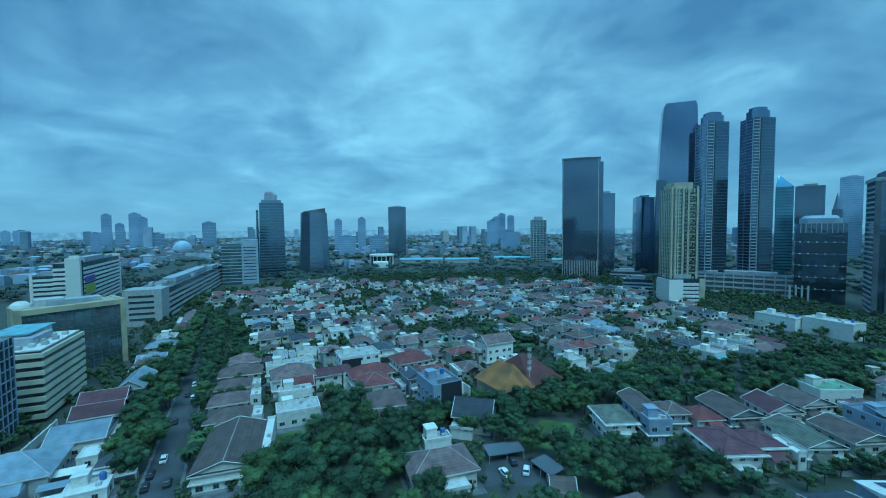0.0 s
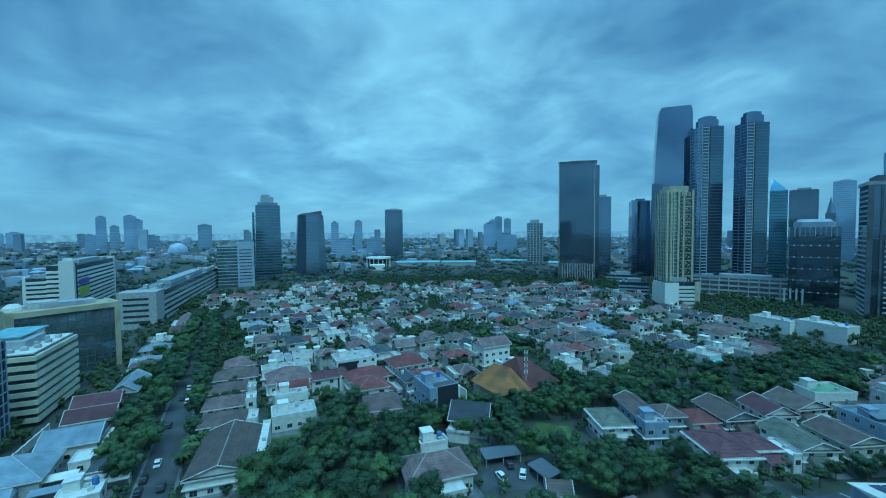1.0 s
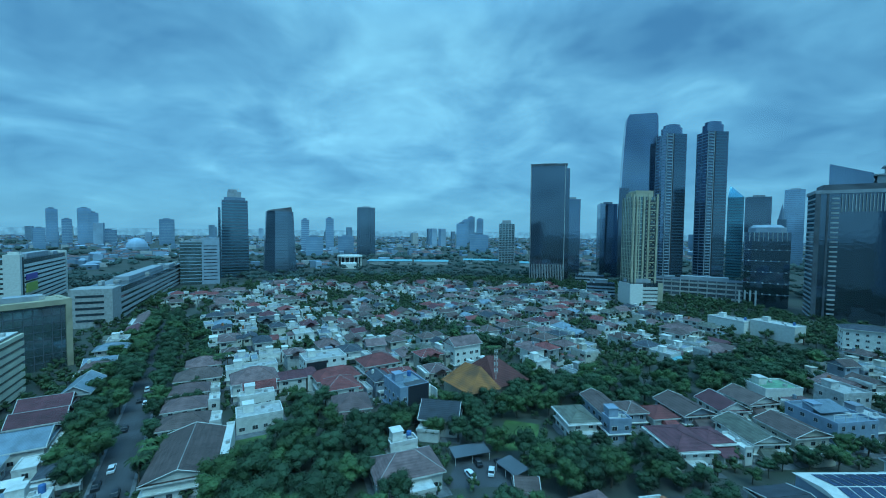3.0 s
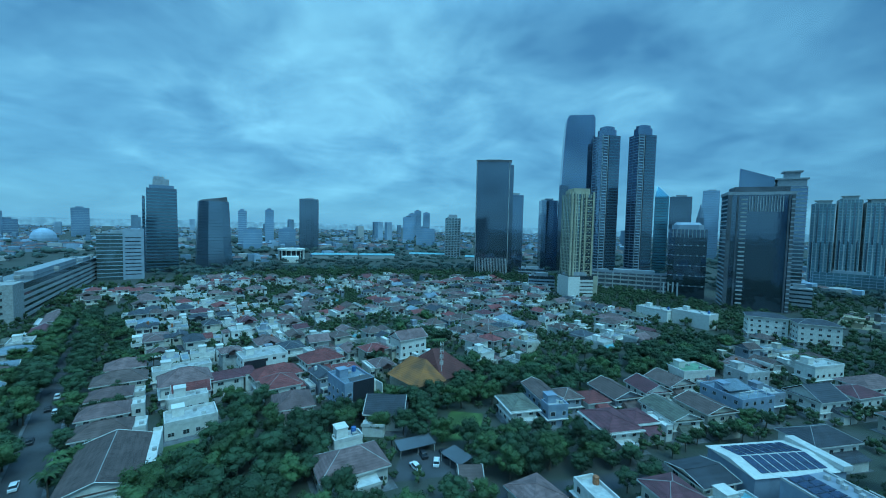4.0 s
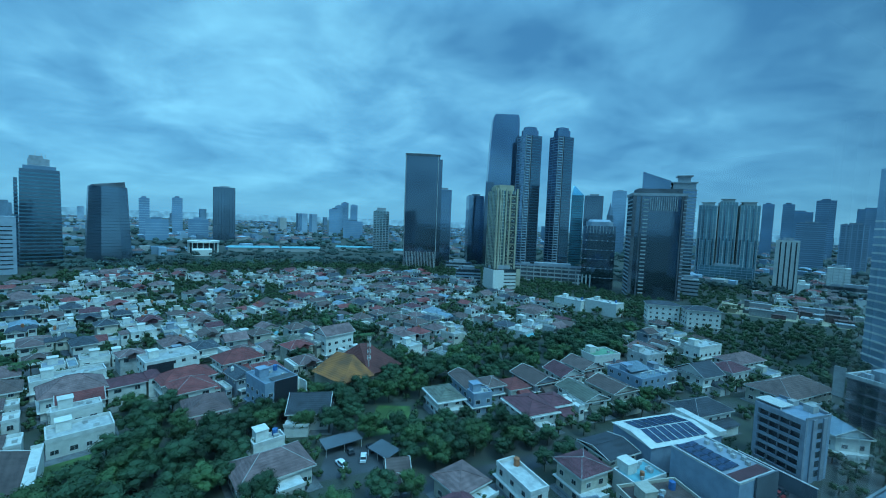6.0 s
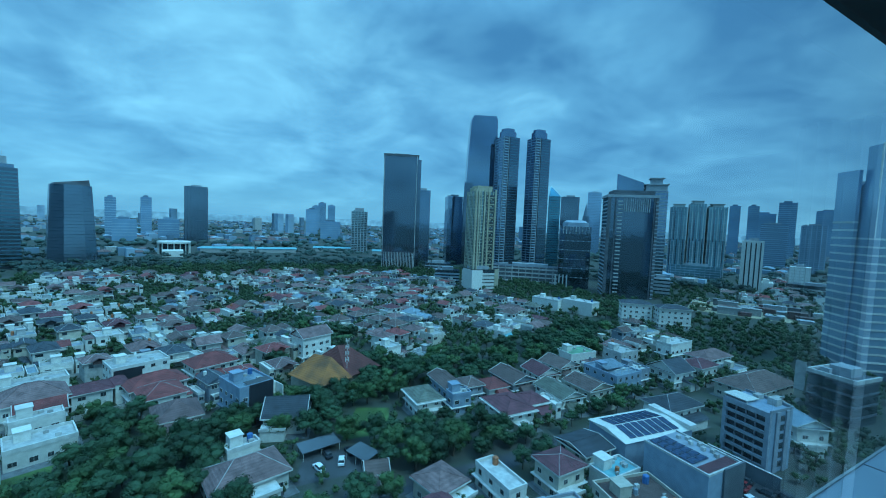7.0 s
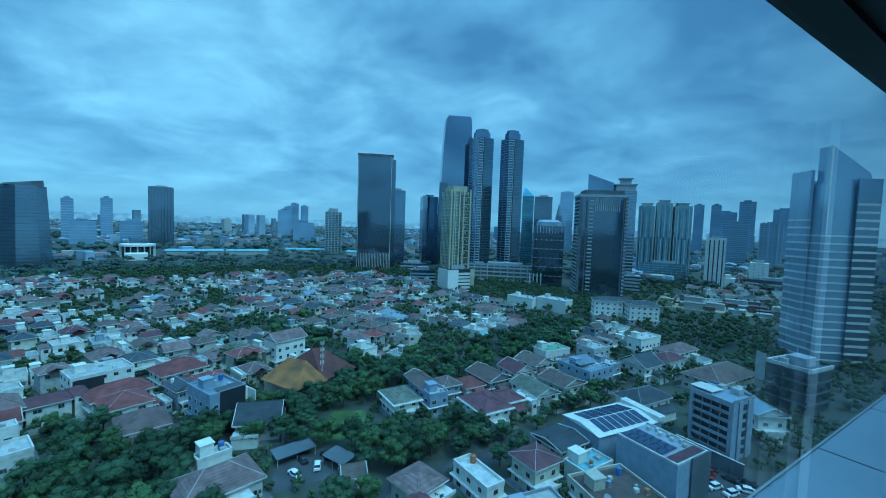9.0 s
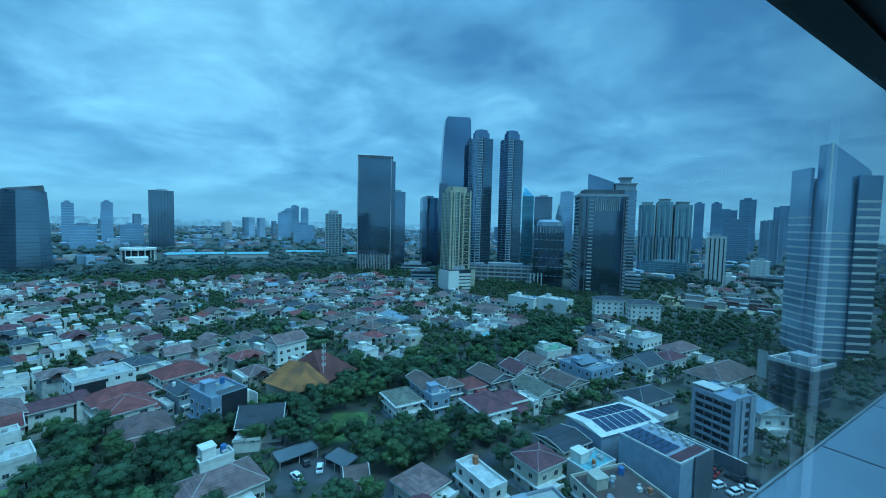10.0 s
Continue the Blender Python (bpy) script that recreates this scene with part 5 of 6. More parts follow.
# building site
rng = random.Random(12)
e = thing("building_site", 395, 195, 0, -60, "bare building site with low concrete frames", "building site")
take(395, 195, -60, 70, 44)
part("bare_ground", Shape().box(-55, -32, 0, 50, 32, 0.15), "tan_stone", e)
for k in range(40):
    w, d, h = rng.uniform(7, 16), rng.uniform(4, 8), rng.choice((2.6, 3.2, 3.6, 5.5))
    blk = Shape().box(0, 0, .15, w, d, h).box(-.4, -.4, h, w + .4, d + .4, h + .3)
    for i in range(int(w / 3)):
        blk.box(1 + 3 * i, -.25, h + .3, 1.3 + 3 * i, .05, h + 1.2)
    part("frame_block", blk, rng.choice(("concrete", "tan_stone", "umber", "mauve", "kerbstone", "pale")), e, at=Matrix.Translation((-52 + (k % 6) * 17 + rng.uniform(-3, 3), -30 + (k // 6) * 9, 0)))


# ---- cars ----
def car(x, y, rot, paint, label, z=0.05):
    e = thing("car", x, y, z, rot, label, "car", "parked cars")
    body = Shape()
    body.frustum([(-.85, -2.1), (.85, -2.1), (.9, 0), (.85, 2.1), (-.85, 2.1), (-.9, 0)], .3, .85, .97, .98)
    part("body", body, paint, e)
    part("cabin", Shape().frustum([(-.8, -1.5), (.8, -1.5), (.8, 1.1), (-.8, 1.1)], .85, 1.42, .84, .78, (0, -.12)), "pane", e)
    part("roof", Shape().frustum([(-.66, -1.25), (.66, -1.25), (.66, .75), (-.66, .75)], 1.42, 1.5, .94, .94), paint, e)
    for px in (-.82, .82):
        for py in (-1.3, 1.3):
            s = Shape().beam((px - .1, py, .32), (px + .1, py, .32), .32, .32, 10)
            part("wheel", s, "rubber", e)
    return e


CARS = ((-81, 114, 27, "white"), (-107, 171, 27, "white"), (-103, 160, 27, "dark"), (-77, 101, 27, "dark"), (-79.5, 106.5, 27, "dark"), (-99, 157, 27, "white"), (-93, 137, 27, "dark"), (-72.5, 103, 27, "dark"), (89.5, 68, 75, "white"), (89, 65, 75, "white"), (88.6, 62, 75, "white"), (88, 59, 75, "white"))
CARS2 = ((119.6, 60, 10, "dark"), (117.2, 59.5, 10, "red"), (114.8, 59, 10, "red"), (119.5, 54.8, 10, "dark"), (112, 55, 80, "white"), (113, 51.5, 80, "white"), (118, 50.5, 40, "white"), (122, 52, 0, "dark"), (16, 106, 20, "white"), (22, 107, -15, "white"), (25, 111, 10, "dark"), (19, 111.5, 10, "dark"))
for x, y, rot, c in CARS + CARS2:
    car(x, y, rot, "paint_" + c, {"white": "white saloon car parked on asphalt", "dark": "dark saloon car parked on asphalt", "red": "red saloon car parked on asphalt"}[c])


# ---- trees ----
ICO = bmesh.new()
bmesh.ops.create_icosphere(ICO, subdivisions=1, radius=1)
ico_v = np.array([v.co for v in ICO.verts])
ico_f = [tuple(v.index for v in f.verts) for f in ICO.faces]
ICO.free()


def crown_mesh(name, seed, lobes, leaves, size, flat, mat):
    """A domed crown of rounded lobes, each a dark core under many small leaf sprays."""
    r = np.random.RandomState(seed)
    s = Shape()
    for k in range(lobes):
        a = r.uniform(0, 2 * np.pi)
        up_ = r.uniform(-.85, 1.0)
        side = math.sqrt(max(0.0, 1 - min(1, abs(up_)) ** 2))
        q = r.uniform(.45, .78) if k % 4 else r.uniform(.1, .4)
        c = np.array([q * side * np.cos(a), q * side * np.sin(a), q * up_ * flat * .85])
        rad = r.uniform(.24, .40)
        vv = ico_v * rad * r.uniform(.68, .86, (len(ico_v), 1)) * (1, 1, .85) + c
        s.add([tuple(p) for p in vv], ico_f)
        dirs = r.normal(size=(leaves, 3))
        dirs[:, 2] += .35
        dirs += c * 1.2
        dirs /= np.linalg.norm(dirs, axis=1)[:, None]
        for dv in dirs:
            p = c + dv * rad * r.uniform(.8, 1.14) * (1, 1, .88)
            nrm = dv + r.normal(size=3) * .42
            nrm /= np.linalg.norm(nrm)
            t = np.cross(nrm, r.normal(size=3))
            t /= np.linalg.norm(t) + 1e-9
            b = np.cross(nrm, t)
            l, w2 = size * r.uniform(.6, 1.3), size * r.uniform(.4, .9)
            s.add([tuple(p - t * l), tuple(p + b * w2 - nrm * size * .25), tuple(p + t * l), tuple(p - b * w2 - nrm * size * .25)], [(0, 3, 2), (0, 2, 1)])
    return s.mesh(name, mat)


def trunk_mesh(seed):
    r = random.Random(seed)
    s = Shape().beam((0, 0, 0), (.05, .02, .8), .055, .04, 7)
    for k in range(5):
        a = k * 1.26 + r.uniform(-.3, .3)
        s.beam((.05, .02, .62 + .04 * k), (.5 * math.cos(a), .5 * math.sin(a), 1.15 + r.uniform(0, .25)), .03, .01, 5)
    return s.mesh("trunk", "bark")


NEAR_TREES = [crown_mesh("crown", 10 + k, 28, 54, .050, .95, m) for k, m in enumerate(("leaf", "leaf", "leaf_light", "leaf", "leaf_light"))]
FAR_TREES = [crown_mesh("crown", 40 + k, 9, 14, .12, .95, m) for k, m in enumerate(("leaf", "leaf", "leaf_light", "leaf"))]
TALL_TREES = [crown_mesh("crown", 60, 28, 70, .06, 1.7, "leaf")]
TRUNKS = [trunk_mesh(k) for k in range(4)]
tree_rng = random.Random(99)


def tri_arrays(me):
    v = np.empty(len(me.vertices) * 3)
    me.vertices.foreach_get("co", v)
    t = np.empty(len(me.loops), dtype=np.int32)
    me.loops.foreach_get("vertex_index", t)
    return v.reshape(-1, 3), t.reshape(-1, 3)


FAR_ARRAYS = [tri_arrays(me) for me in FAR_TREES]
stem = [(math.cos(k * 2.094), math.sin(k * 2.094)) for k in range(3)]
STEM_V = np.array([(.09 * a, .09 * b, 0) for a, b in stem] + [(.05 * a, .05 * b, 1.0) for a, b in stem])
STEM_T = np.array([t for k in range(3) for t in ((k, (k + 1) % 3, 3 + (k + 1) % 3), (k, 3 + (k + 1) % 3, 3 + k))])
JOINED = {}


def tree(x, y, radius, height, near=True, tall=False, stuff="garden_trees"):
    r = tree_rng
    turn, tall_k = r.uniform(0, 360), height - radius * .85
    if not near:
        v, t = r.choice(FAR_ARRAYS)
        m = np.array((pose(x, y, tall_k, 0, 0, turn) @ Matrix.Diagonal((radius, radius * r.uniform(.85, 1.1), radius * r.uniform(.8, 1.1), 1))))
        JOINED.setdefault(stuff, []).append((v @ m[:3, :3].T + m[:3, 3], t, 0))
        JOINED[stuff].append((STEM_V * (radius, radius, tall_k) + (x, y, 0), STEM_T, 1))
        return
    e = thing("tree", x, y, 0, turn, "broad dark green tree with dense crown" if not tall else "tall narrow dark green tree", "tree", "garden trees")
    me = r.choice(TALL_TREES if tall else NEAR_TREES)
    part("trunk", r.choice(TRUNKS), "bark", e, at=Matrix.Diagonal((max(2.5, radius), max(2.5, radius), tall_k / 1.1, 1)))
    part("crown", me, "leaf", e, at=Matrix.Translation((0, 0, tall_k)) @ Matrix.Diagonal((radius, radius * r.uniform(.85, 1.1), radius * r.uniform(.75, 1.0), 1)))


def join_trees(name, label, mats):
    got = JOINED[name]
    offs = np.cumsum([0] + [len(v) for v, _, _ in got[:-1]])
    v = np.concatenate([g[0] for g in got])
    t = np.concatenate([g[1] + o for g, o in zip(got, offs)])
    mi = np.concatenate([np.full(len(g[1]), g[2], dtype=np.int32) for g in got])
    me = bpy.data.meshes.new(name)
    me.vertices.add(len(v))
    me.vertices.foreach_set("co", v.ravel())
    me.loops.add(t.size)
    me.loops.foreach_set("vertex_index", t.ravel().astype(np.int32))
    me.polygons.add(len(t))
    me.polygons.foreach_set("loop_start", np.arange(0, t.size, 3, dtype=np.int32))
    me.polygons.foreach_set("loop_total", np.full(len(t), 3, dtype=np.int32))
    me.polygons.foreach_set("material_index", mi)
    for m in mats:
        me.materials.append(MATS[m])
    me.update()
    me.validate()
    tagged(new(name, me), label, "trees", kind="stuff")


frond = Shape()
for k in range(11):
    a = k * 2 * math.pi / 11
    ca, sa = math.cos(a), math.sin(a)
    for j in range(5):
        r0, r1 = j * .5, (j + 1) * .5
        z0, z1 = .5 * math.sin(r0 * 1.1), .5 * math.sin(r1 * 1.1) - (.25 if j == 4 else 0)
        w0, w1 = .34 * math.sin(.3 + r0), .34 * math.sin(.3 + r1) if j < 4 else .03
        frond.add([(ca * r0 - sa * w0, sa * r0 + ca * w0, z0 - .2), (ca * r0, sa * r0, z0), (ca * r0 + sa * w0, sa * r0 - ca * w0, z0 - .2),
                   (ca * r1 - sa * w1, sa * r1 + ca * w1, z1 - .2), (ca * r1, sa * r1, z1), (ca * r1 + sa * w1, sa * r1 - ca * w1, z1 - .2)], [(0, 1, 4, 3), (1, 2, 5, 4)])
FROND = frond.mesh("fronds", "leaf_light")
PALM = Shape().beam((0, 0, 0), (.15, 0, 6), .2, .13, 7).mesh("trunk", "bark")


def palm(x, y, s):
    e = thing("palm_tree", x, y, 0, tree_rng.uniform(0, 360), "palm tree with drooping green fronds", "palm tree", "palms")
    part("trunk", PALM, "bark", e, at=Matrix.Diagonal((s, s, s, 1)))
    part("fronds", FROND, "leaf_light", e, at=Matrix.Translation((.15 * s, 0, 6 * s)) @ Matrix.Diagonal((s * 1.1, s * 1.1, s * 1.3, 1)))


def inside_poly(x, y, poly):
    c = False
    for (x0, y0), (x1, y1) in zip(poly, poly[1:] + poly[:1]):
        if (y0 > y) != (y1 > y) and x < (x1 - x0) * (y - y0) / (y1 - y0) + x0:
            c = not c
    return c


TREES_AT = []


def grove(poly, spacing, rmin, rmax, near=True, clear=1.0):
    r = tree_rng
    xs, ys = [p[0] for p in poly], [p[1] for p in poly]
    for _ in range(int((max(xs) - min(xs)) * (max(ys) - min(ys)) / spacing ** 2 * 3)):
        x, y = r.uniform(min(xs), max(xs)), r.uniform(min(ys), max(ys))
        if inside_poly(x, y, poly) and free(x, y, clear) and all((x - a) ** 2 + (y - b) ** 2 > spacing ** 2 for a, b in TREES_AT):
            TREES_AT.append((x, y))
            rad = r.uniform(rmin, rmax)
            tree(x, y, rad, rad * (r.uniform(1.65, 2.0) if near else r.uniform(1.5, 1.8)) + (0.8 if near else 0.2), near)


grove([(-50, 100), (-44, 131), (-12, 128), (-10, 100), (-24, 80), (-46, 80)], 5.0, 3.6, 6.4)
grove([(-10, 95), (8, 97), (14, 80), (-14, 80)], 4.8, 3, 4.8)
grove([(-16, 131), (12, 119), (14, 100), (26, 100), (26, 124), (44, 146), (24, 150), (5, 145)], 5.0, 3.2, 5.4)
grove([(28, 118), (57, 116), (72, 102), (60, 86), (20, 84)], 5.0, 3.2, 5.2)
grove([(23, 144), (41, 172), (95, 172), (90, 142), (62, 142), (44, 138), (32, 130)], 5.2, 3.6, 6.4)
grove([(-92, 106), (-78, 106), (-110, 170), (-150, 282), (-180, 285), (-132, 175)], 5.4, 3.4, 5.6, clear=0.3)
grove([(-68, 106), (-84, 144), (-113, 220), (-151, 290), (-138, 290), (-96, 200), (-70, 140)], 4.6, 2.4, 4.2, clear=0.3)
grove([(-45, 133), (-43, 154), (-30, 156), (-26, 136)], 4.8, 3.0, 4.8)
take(-37, 144, 24, 12, 18)
grove([(-8, 216), (8, 178), (12, 200), (23, 255), (44, 271), (48, 215), (30, 205)], 6.0, 3.2, 5.6)
grove([(95, 150), (133, 148), (177, 160), (209, 192), (165, 195), (106, 168)], 6.0, 3.6, 6.0)
grove([(60, 84), (101, 95), (136, 101), (136, 112), (90, 100), (62, 96)], 4.8, 2.5, 4.2)
for k in range(15):
    for side in (-1, 1):
        t = 128 + 11.5 * k + tree_rng.uniform(-2, 2)
        near_road = 5.0 if t > 165 else 5.8
        x, y = -52.5 - (t - 60) / 2 + side * near_road, t + side * near_road / 2
        if side > 0 or t > 150:
            TREES_AT.append((x, y))
            rad = tree_rng.uniform(3.4, 4.6) + (1.7 if t > 165 else 0)
            tree(x, y, rad, rad * 1.6 + 2.4)
for x, y, s in ((-69.5, 107, 1.1), (-71, 113, 1.0), (-88, 189, 1.2), (-86, 195, 1.2), (-90, 196, 1.1), (40, 199, 1.3), (43, 202, 1.2), (-73.5, 117, 1.0), (205, 150, 1.3), (214, 152, 1.2)):
    palm(x, y, s)
tree(92, 152, 1.6, 11, tall=True)
tree(62, 101, 3.4, 12, tall=True)

# ---- the wider quarter: rows of houses with gardens ----
fill = random.Random(31)


def quarter(poly, ox, oy, rot, n_u, n_v, gap_every=2):
    ca, sa = math.cos(radians(rot)), math.sin(radians(rot))
    v = 0.0
    for j in range(n_v):
        v += 12.6 + (4.6 if j % gap_every == 0 else 0)
        u = 0.0
        for i in range(n_u):
            w, d = fill.uniform(9.5, 15), fill.uniform(9, 12.5)
            u += w + fill.uniform(0.5, 2.6)
            if i % 9 == 8:
                u += 6
            x, y = ox + ca * (u - w / 2) - sa * v, oy + sa * (u - w / 2) + ca * v
            x, y = x + fill.uniform(-1.2, 1.2), y + fill.uniform(-2, 2)
            if not inside_poly(x, y, poly) or not free(x, y, min(w, d) * .40):
                continue
            if fill.random() < .10 or noise.noise(Vector((x / 30, y / 30, 7.3))) > .19:
                continue
            cover = fill.choice(("mauve",) * 6 + ("umber",) * 5 + ("red",) * 3 + ("slate",) * 3 + ("maroon", "steel", "olive") + ("pale",) * 5)
            wall = fill.choice(("white",) * 4 + ("cream", "cream", "cream", "grey", "pale", "pale"))
            h = fill.choice((4.2, 6, 6.5, 7, 7.5)) if cover != "pale" else fill.choice((3.8, 4.6, 6.4))
            roof = "flat" if cover == "pale" else fill.choice(("hip", "hip", "gable"))
            turn = rot + fill.uniform(-5, 5)
            if math.hypot(x, y) > 270:
                far_villa(x, y, turn, w, d, h, wall, cover)
            else:
                villa(x, y, turn, w, d, h, wall, cover, math.hypot(x, y) < 190)


def moved(shape, dx, dy, dz):
    s = Shape()
    s.v, s.f, s.m = [(a + dx, b + dy, c + dz) for a, b, c in shape.v], shape.f, shape.m
    return s


def villa_pieces(r, w, d, h, wall, cover):
    """A compound house: roofed main part, lower flat-roofed part, front porch and roof clutter. Gives (name, shape, material) and window places."""
    out, wins = [], []
    flat = cover == "pale"
    side = r.choice((-1, 1))
    mw = w * r.uniform(.62, .82)
    mx = -side * (w - mw) / 2
    md = d * r.uniform(.78, 1.0)
    my = (d - md) / 2
    out.append(("wall", Shape().box(mx - mw / 2, my - md / 2, 0, mx + mw / 2, my + md / 2, h), wall))
    if flat:
        out.append(("parapet", rim(mx - mw / 2 - .12, my - md / 2 - .12, mx + mw / 2 + .12, my + md / 2 + .12, h - .3, h + .9), "trim"))
        out.append(("roof_deck", Shape().box(mx - mw / 2 + .11, my - md / 2 + .11, h, mx + mw / 2 - .11, my + md / 2 - .11, h + .06), r.choice(("pale", "steel", "grey"))))
        out.append(("stair_house", Shape().box(mx - 1.5, my, h + .06, mx + 1.5, my + 3, h + 2.6).box(mx - 1.75, my - .25, h + 2.6, mx + 1.75, my + 3.2, h + 2.8), wall))
    else:
        kind = r.choice(("hip", "hip", "gable"))
        rise = min(mw, md) * r.uniform(.20, .30)
        out.append(("roof", moved(roof_shape(kind, mw, md, rise, .7), mx, my, h + .02), cover))
        out.append(("fascia", rim(mx - mw / 2 - .72, my - md / 2 - .72, mx + mw / 2 + .72, my + md / 2 + .72, h - .3, h + .015, .14), "trim"))
        if kind == "gable":
            out.append(("gable", moved(gable_ends(mw, md, rise * .92), mx, my, h), wall))
        out.append(("ridge", moved(ridge_caps(kind, mw, md, rise, .7), mx, my, h + .05), r.choice((cover, "pale", "pale"))))
        if r.random() < .35:
            cw = min(mw, md) * .45
            out.append(("dormer", moved(roof_shape("gable", cw, cw * 1.25, cw * .3, .4), mx, my - md * .42, h + rise * .22).add(
                [(mx - cw / 2, my - md * .42 - cw * .6, h - .8), (mx + cw / 2, my - md * .42 - cw * .6, h - .8), (mx + cw / 2, my - md * .42 - cw * .6, h + rise * .22), (mx - cw / 2, my - md * .42 - cw * .6, h + rise * .22)], [(0, 1, 2, 3)]), cover))
    # lower part beside it
    sw = w - mw - .72
    if sw > 1.6:
        x0 = side * (w / 2 - sw) if side > 0 else -w / 2
        x1 = x0 + sw
        sd, bh = d * r.uniform(.6, 1.0), r.choice((3.2, 3.5, min(h - .5, 5.8), h + .4))
        y0 = -d / 2 + r.choice((0, d - sd))
        out.append(("side_block", Shape().box(x0, y0, 0, x1, y0 + sd, bh), wall if r.random() < .7 else "white"))
        if r.random() < .72:
            out.append(("side_parapet", rim(x0 - .08, y0 - .08, x1 + .08, y0 + sd + .08, bh, bh + .85), "trim"))
            out.append(("side_deck", Shape().box(x0 + .15, y0 + .15, bh, x1 - .15, y0 + sd - .15, bh + .05), r.choice(("pale", "white", "grey", "steel"))))
            if r.random() < .35:
                out.append(("roof_room", Shape().box(x0 + .3, y0 + sd * .5, bh + .05, x1 - .3, y0 + sd - .4, bh + 2.5).box(x0, y0 + sd * .5 - .3, bh + 2.5, x1, y0 + sd - .1, bh + 2.68), "white"))
        else:
            out.append(("side_roof", moved(roof_shape("hip", sw, sd, sw * .3, .3), (x0 + x1) / 2, y0 + sd / 2, bh + .02), cover if not flat else "mauve"))
        wins.append(((x0 + x1) / 2, y0, bh - 1.4, 0))
    # porch, balcony or lean-to in front
    p = r.random()
    fy = my - md / 2
    if p < .42:
        dd = r.uniform(1.8, 3.4)
        out.append(("balcony", Shape().box(mx - mw * .45, fy - dd, 3.0, mx + mw * .45, fy - .01, 3.22).box(mx - mw * .45, fy - dd, 3.22, mx + mw * .45, fy - dd + .12, 4.0).box(mx - mw * .45, fy - dd + .1, 0, mx - mw * .45 + .3, fy - dd + .4, 3.0).box(mx + mw * .45 - .3, fy - dd + .1, 0, mx + mw * .45, fy - dd + .4, 3.0), "white"))
    elif p < .75:
        dd = r.uniform(2.2, 3.6)
        out.append(("porch_roof", Shape().add([(mx - mw * .5, fy - dd, 2.7), (mx + mw * .5, fy - dd, 2.7), (mx + mw * .5, fy - .02, 3.7), (mx - mw * .5, fy - .02, 3.7), (mx - mw * .5, fy - dd, 2.55), (mx + mw * .5, fy - dd, 2.55), (mx + mw * .5, fy - .02, 3.55), (mx - mw * .5, fy - .02, 3.55)],
                                              [(0, 1, 2, 3), (7, 6, 5, 4), (0, 4, 5, 1), (1, 5, 6, 2), (2, 6, 7, 3), (3, 7, 4, 0)]), r.choice((cover, cover, "steel", "white", "teal"))))
        out.append(("porch_wall", Shape().box(mx - mw * .45, fy - dd + .5, 0, mx - mw * .1, fy - .01, 2.54), wall))
    if r.random() < .5:
        gx = side * w * .12
        out.append(("garden_wall", Shape().box(-w / 2 - .3, -d / 2 - 3.4, 0, w / 2 + .3, -d / 2 - 3.2, 1.9 if gx > 0 else 2.4), r.choice(("white", "pale", "grey"))))
    if r.random() < .45:
        tx, ty = mx + side * mw * .3, my + md * .2
        z = h + .06 if flat else h + .3
        out.append(("water_tank", Shape().tube(tx, ty, z, z + 1.9, .6, .6, 8).tube(tx, ty, z + 1.9, z + 2.2, .6, .15, 8), r.choice(("tank_orange", "steel", "white", "white"))))
    for k in (-.26, .26):
        wins.append((mx + k * mw, fy, h - 1.6, 0))
        wins.append((mx - mw / 2, my + k * md, h - 1.6, 3))
        wins.append((mx + mw / 2, my - k * md, h - 1.6, 1))
    return out, wins


def villa(x, y, rot, w, d, h, wall, cover, near):
    r = random.Random(int(x * 31) + int(y * 57))
    tone = {"white": "white", "cream": "cream", "grey": "grey", "pale": "pale grey"}[wall]
    e = thing("house", x, y, 0, rot, f"{tone} {'two-storey' if h > 5 else 'low'} house with {LABELS[cover]} roof and terrace", "house")
    take(x, y, rot, w, d)
    out, wins = villa_pieces(r, w, d, h, wall, cover)
    for name, shape, mat in out:
        part(name, shape, mat, e)
    for px, py, z, side in wins if near else wins[:3]:
        m = Matrix.Translation((px, py, z)) @ pose(0, 0, 0, 0, 0, 90 * side) @ Matrix.Diagonal((r.choice((.9, 1.1, 1.5)), 1, r.choice((.85, 1.0)), 1))
        if near:
            part("pane", pane_mesh, "pane", part("window", win_mesh, "trim", e, at=m))
        else:
            part("window", dark_win, "pane", e, at=m)


FAR_MATS = ["white", "cream", "grey", "pale", "mauve", "umber", "red", "slate", "maroon", "steel", "olive", "trim", "pane", "teal", "tank_orange"]
far_rows = Shape()


def far_villa(x, y, rot, w, d, h, wall, cover):
    """A house of the farther rows, joined to the rest."""
    take(x, y, rot, w, d)
    m = pose(x, y, 0, 0, 0, rot)
    out, wins = villa_pieces(random.Random(int(x * 31) + int(y * 57)), w, d, h, wall, cover)
    for name, shape, mat in out:
        if name not in ("ridge", "garden_wall"):
            far_rows.add([tuple(m @ Vector(v)) for v in shape.v], shape.f, FAR_MATS.index(mat))
    for px, py, z, side in wins:
        q = m @ Matrix.Translation((px, py, z)) @ pose(0, 0, 0, 0, 0, 90 * side)
        far_rows.add([tuple(q @ Vector(v)) for v in ((-1.1, -.05, -.75), (1.1, -.05, -.75), (1.1, -.05, .75), (-1.1, -.05, .75))], [(0, 1, 2, 3)], 12)


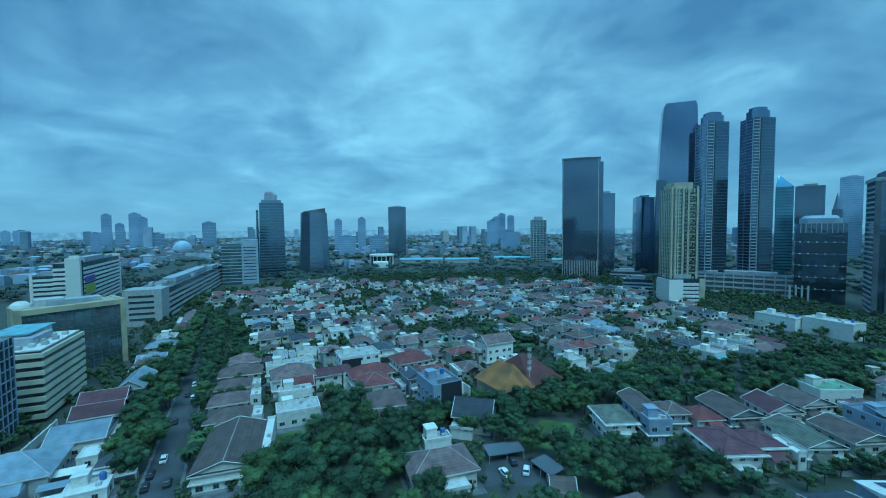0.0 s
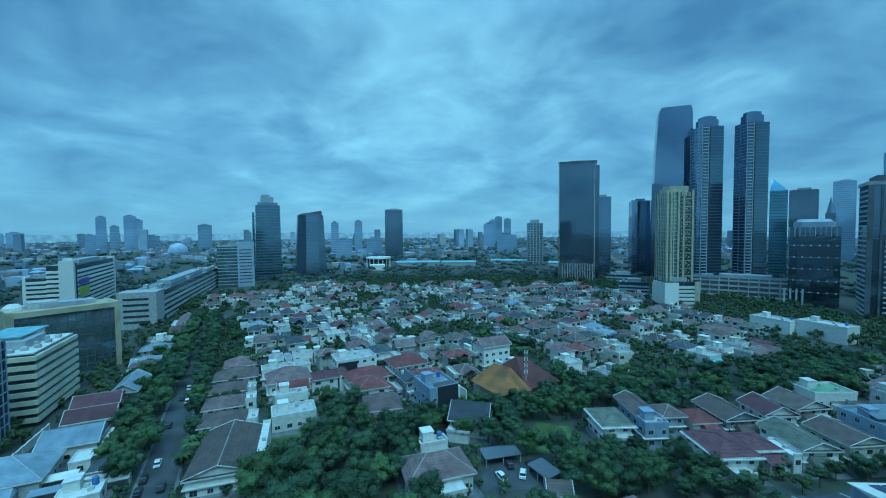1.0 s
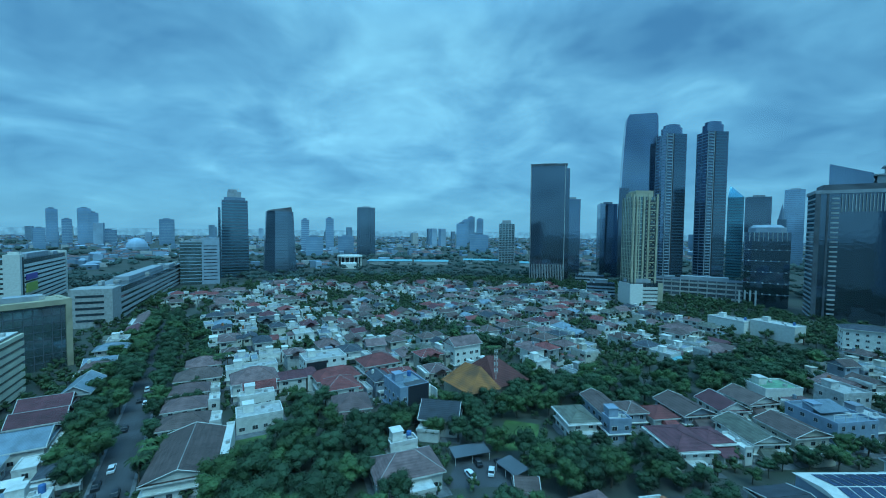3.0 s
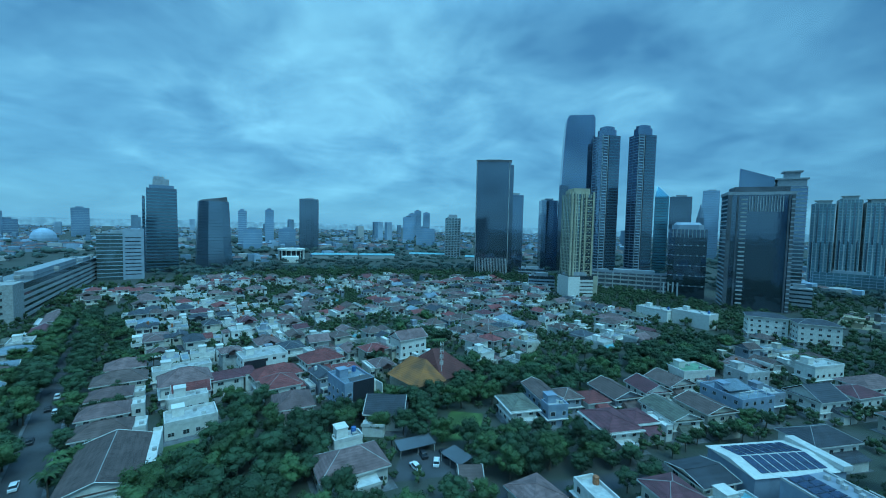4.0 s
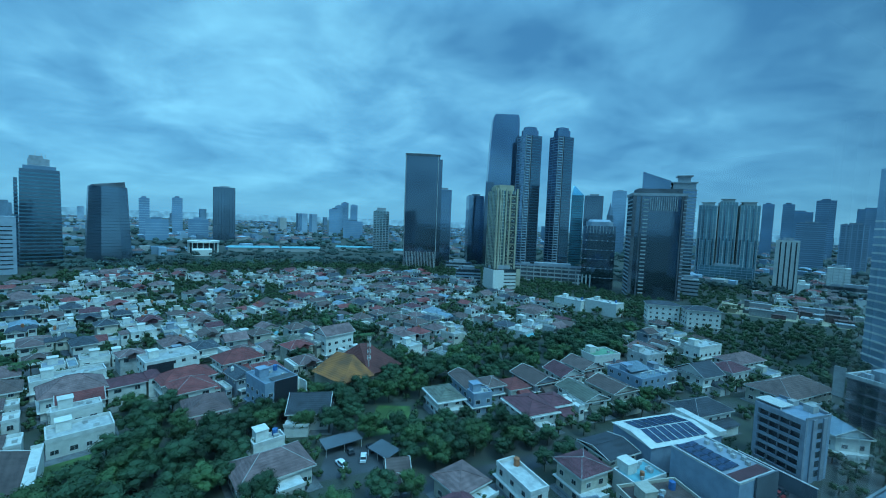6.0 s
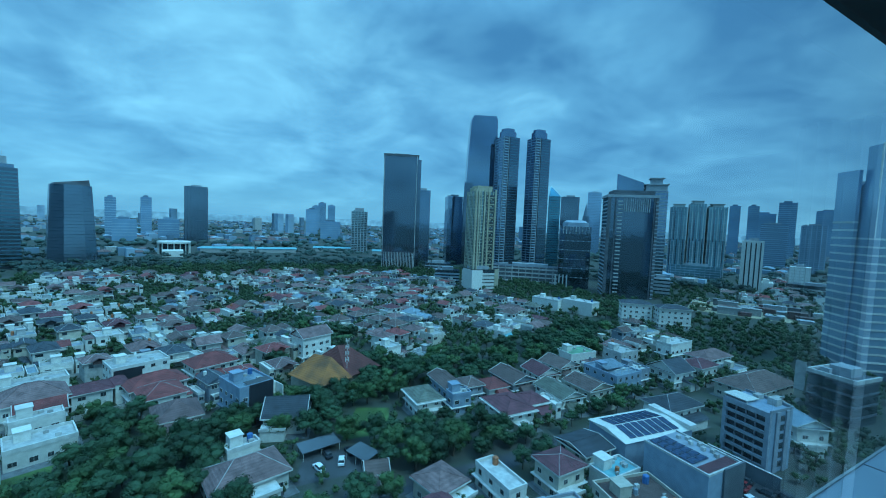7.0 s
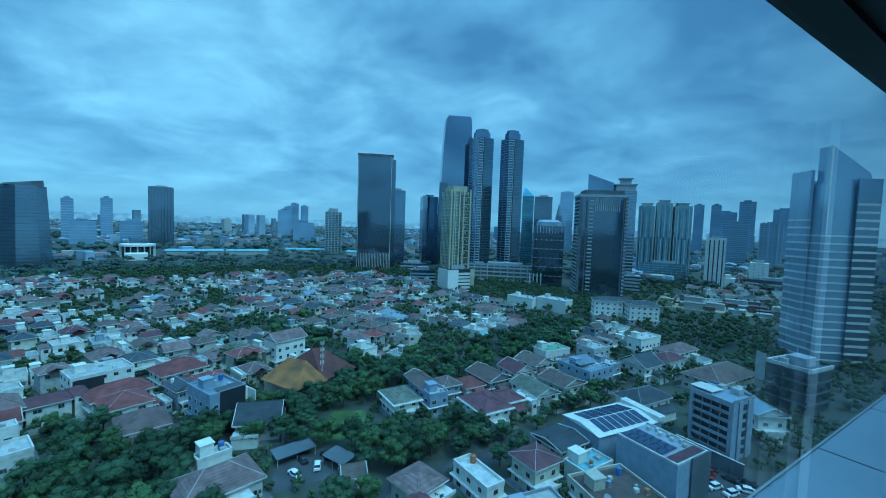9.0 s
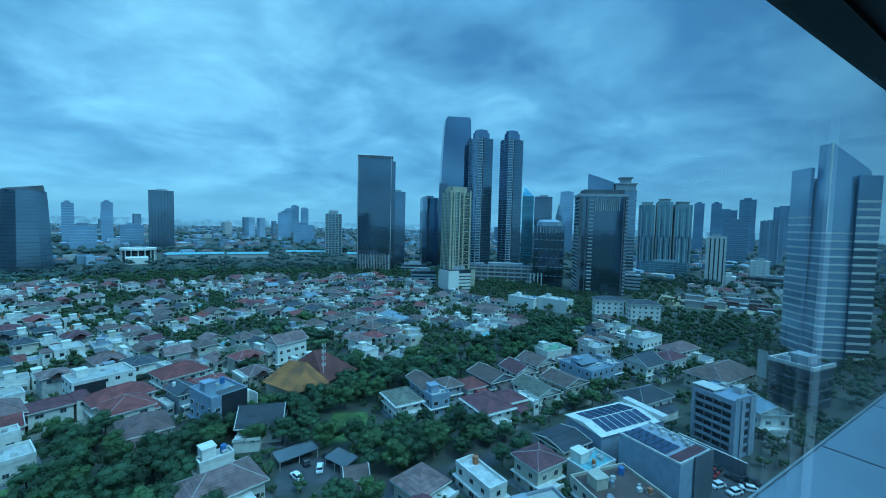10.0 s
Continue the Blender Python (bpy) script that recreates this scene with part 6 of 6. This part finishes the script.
ZONE_A = [(-95, 185), (-150, 292), (-205, 430), (-150, 490), (150, 480), (185, 400), (192, 320), (205, 285), (215, 200), (170, 200), (90, 172), (55, 172), (20, 178), (-20, 150), (-40, 135)]
ZONE_B = [(90, 104), (140, 104), (200, 100), (240, 160), (235, 200), (205, 198), (170, 165), (115, 150)]
ZONE_C = [(-180, 285), (-205, 290), (-150, 200), (-135, 168), (-122, 178)]
quarter(ZONE_A, -150, 35, 25, 48, 34)
quarter(ZONE_B, 80, 82, 5, 18, 10)
quarter(ZONE_C, -150, 160, 25, 7, 13)
quarter([(-180, 296), (-235, 420), (-215, 440), (-158, 300)], -260, 290, 25, 12, 10)
quarter([(400, 120), (430, 250), (560, 335), (700, 310), (640, 180), (480, 90)], 380, 60, 30, 26, 22)
tagged(part("far_houses", far_rows, FAR_MATS), "farther rows of white houses with brown, red and grey roofs", "houses", kind="stuff")
grove([(-60, 60), (-100, 130), (-60, 200), (60, 200), (130, 120), (140, 60)], 4.4, 1.5, 3.0, near=False, clear=0.6)
grove([(-72, 125), (-165, 305), (-140, 305), (-88, 178)], 4.0, 1.8, 3.2, near=False, clear=0.3)
grove(ZONE_A, 5.2, 2.2, 4.6, near=False, clear=0.1)
grove(ZONE_B, 5.5, 2.0, 4.0, near=False, clear=0.4)
grove([(-135, 100), (-125, 175), (-180, 300), (-215, 300), (-165, 160)], 5.5, 2.4, 4.2, near=False, clear=0.8)
grove([(-260, 300), (-225, 440), (-150, 520), (-60, 600), (150, 570), (270, 490), (300, 330), (200, 300), (165, 300), (130, 470), (-150, 490), (-205, 430), (-165, 292)], 7.5, 3.5, 6.0, near=False, clear=0.5)
grove([(200, 80), (190, 105), (236, 195), (260, 230), (345, 170), (330, 110), (300, 60), (215, 50)], 6.6, 3.0, 5.0, near=False, clear=0.6)
grove([(205, 285), (215, 330), (300, 345), (320, 260), (300, 215), (255, 225), (235, 205)], 6.5, 3, 5.5, near=False, clear=0.6)
grove([(300, 215), (345, 250), (365, 300), (470, 340), (530, 270), (440, 225), (380, 215)], 9, 3.2, 5.2, near=False, clear=1)
grove([(330, 60), (340, 160), (480, 280), (560, 330), (640, 300), (620, 180), (450, 90)], 13, 3.5, 6, near=False, clear=1)
grove([(-230, 220), (-165, 230), (-150, 200), (-160, 165), (-240, 190)], 7, 3, 5, near=False, clear=1.0)
grove([(105, 30), (140, 45), (190, 50), (200, 90), (150, 95), (140, 60)], 5, 2, 3.6, near=False, clear=1.0)
join_trees("garden_trees", "dark green garden and street trees between the houses", ["leaf_isles", "bark"])

# ---- woods and low city out to the horizon ----
wr = np.random.RandomState(4)
# far crowns use the leaf colour that has haze mixed in
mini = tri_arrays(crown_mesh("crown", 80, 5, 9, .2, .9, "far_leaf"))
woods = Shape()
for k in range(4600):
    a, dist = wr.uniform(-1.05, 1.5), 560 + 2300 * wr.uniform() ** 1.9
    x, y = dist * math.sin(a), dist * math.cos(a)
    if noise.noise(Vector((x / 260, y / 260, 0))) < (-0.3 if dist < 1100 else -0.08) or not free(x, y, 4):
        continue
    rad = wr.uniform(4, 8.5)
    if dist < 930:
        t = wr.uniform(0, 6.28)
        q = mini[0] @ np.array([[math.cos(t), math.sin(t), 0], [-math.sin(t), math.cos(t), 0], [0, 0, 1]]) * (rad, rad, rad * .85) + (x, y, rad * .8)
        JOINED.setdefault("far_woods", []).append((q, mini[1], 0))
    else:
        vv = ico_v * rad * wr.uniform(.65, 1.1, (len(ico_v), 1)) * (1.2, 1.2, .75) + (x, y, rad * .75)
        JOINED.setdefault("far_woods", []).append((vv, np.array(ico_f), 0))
join_trees("far_woods", "dark green woods between far districts, blued for haze", ["far_leaf"])
# low far roofs; their bluish walls have the haze painted in
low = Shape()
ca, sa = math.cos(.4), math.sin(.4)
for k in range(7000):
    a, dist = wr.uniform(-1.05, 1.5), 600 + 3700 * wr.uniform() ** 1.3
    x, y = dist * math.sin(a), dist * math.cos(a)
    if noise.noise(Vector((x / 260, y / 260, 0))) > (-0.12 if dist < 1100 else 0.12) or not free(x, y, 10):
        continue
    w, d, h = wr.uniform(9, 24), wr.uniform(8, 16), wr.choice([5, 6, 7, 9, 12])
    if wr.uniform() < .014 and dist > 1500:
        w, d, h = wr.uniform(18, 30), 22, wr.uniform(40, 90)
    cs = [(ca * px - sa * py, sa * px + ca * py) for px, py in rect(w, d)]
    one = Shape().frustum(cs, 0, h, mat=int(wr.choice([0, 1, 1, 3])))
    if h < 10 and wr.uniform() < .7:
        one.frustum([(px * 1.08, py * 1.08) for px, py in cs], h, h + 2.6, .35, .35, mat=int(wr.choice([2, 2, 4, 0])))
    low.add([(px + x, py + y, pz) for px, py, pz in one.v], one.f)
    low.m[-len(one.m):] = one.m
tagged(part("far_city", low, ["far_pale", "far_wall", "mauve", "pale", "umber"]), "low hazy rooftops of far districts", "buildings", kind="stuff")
# glowing ring, its colour painted as hazy distance at the horizon
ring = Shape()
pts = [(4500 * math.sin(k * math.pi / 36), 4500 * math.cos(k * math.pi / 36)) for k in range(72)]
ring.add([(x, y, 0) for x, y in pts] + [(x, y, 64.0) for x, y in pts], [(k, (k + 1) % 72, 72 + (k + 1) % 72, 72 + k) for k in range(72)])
tagged(part("backdrop", ring, haze_material()), "glowing backdrop painted as the blue haze of the far horizon", "backdrop", kind="structure")
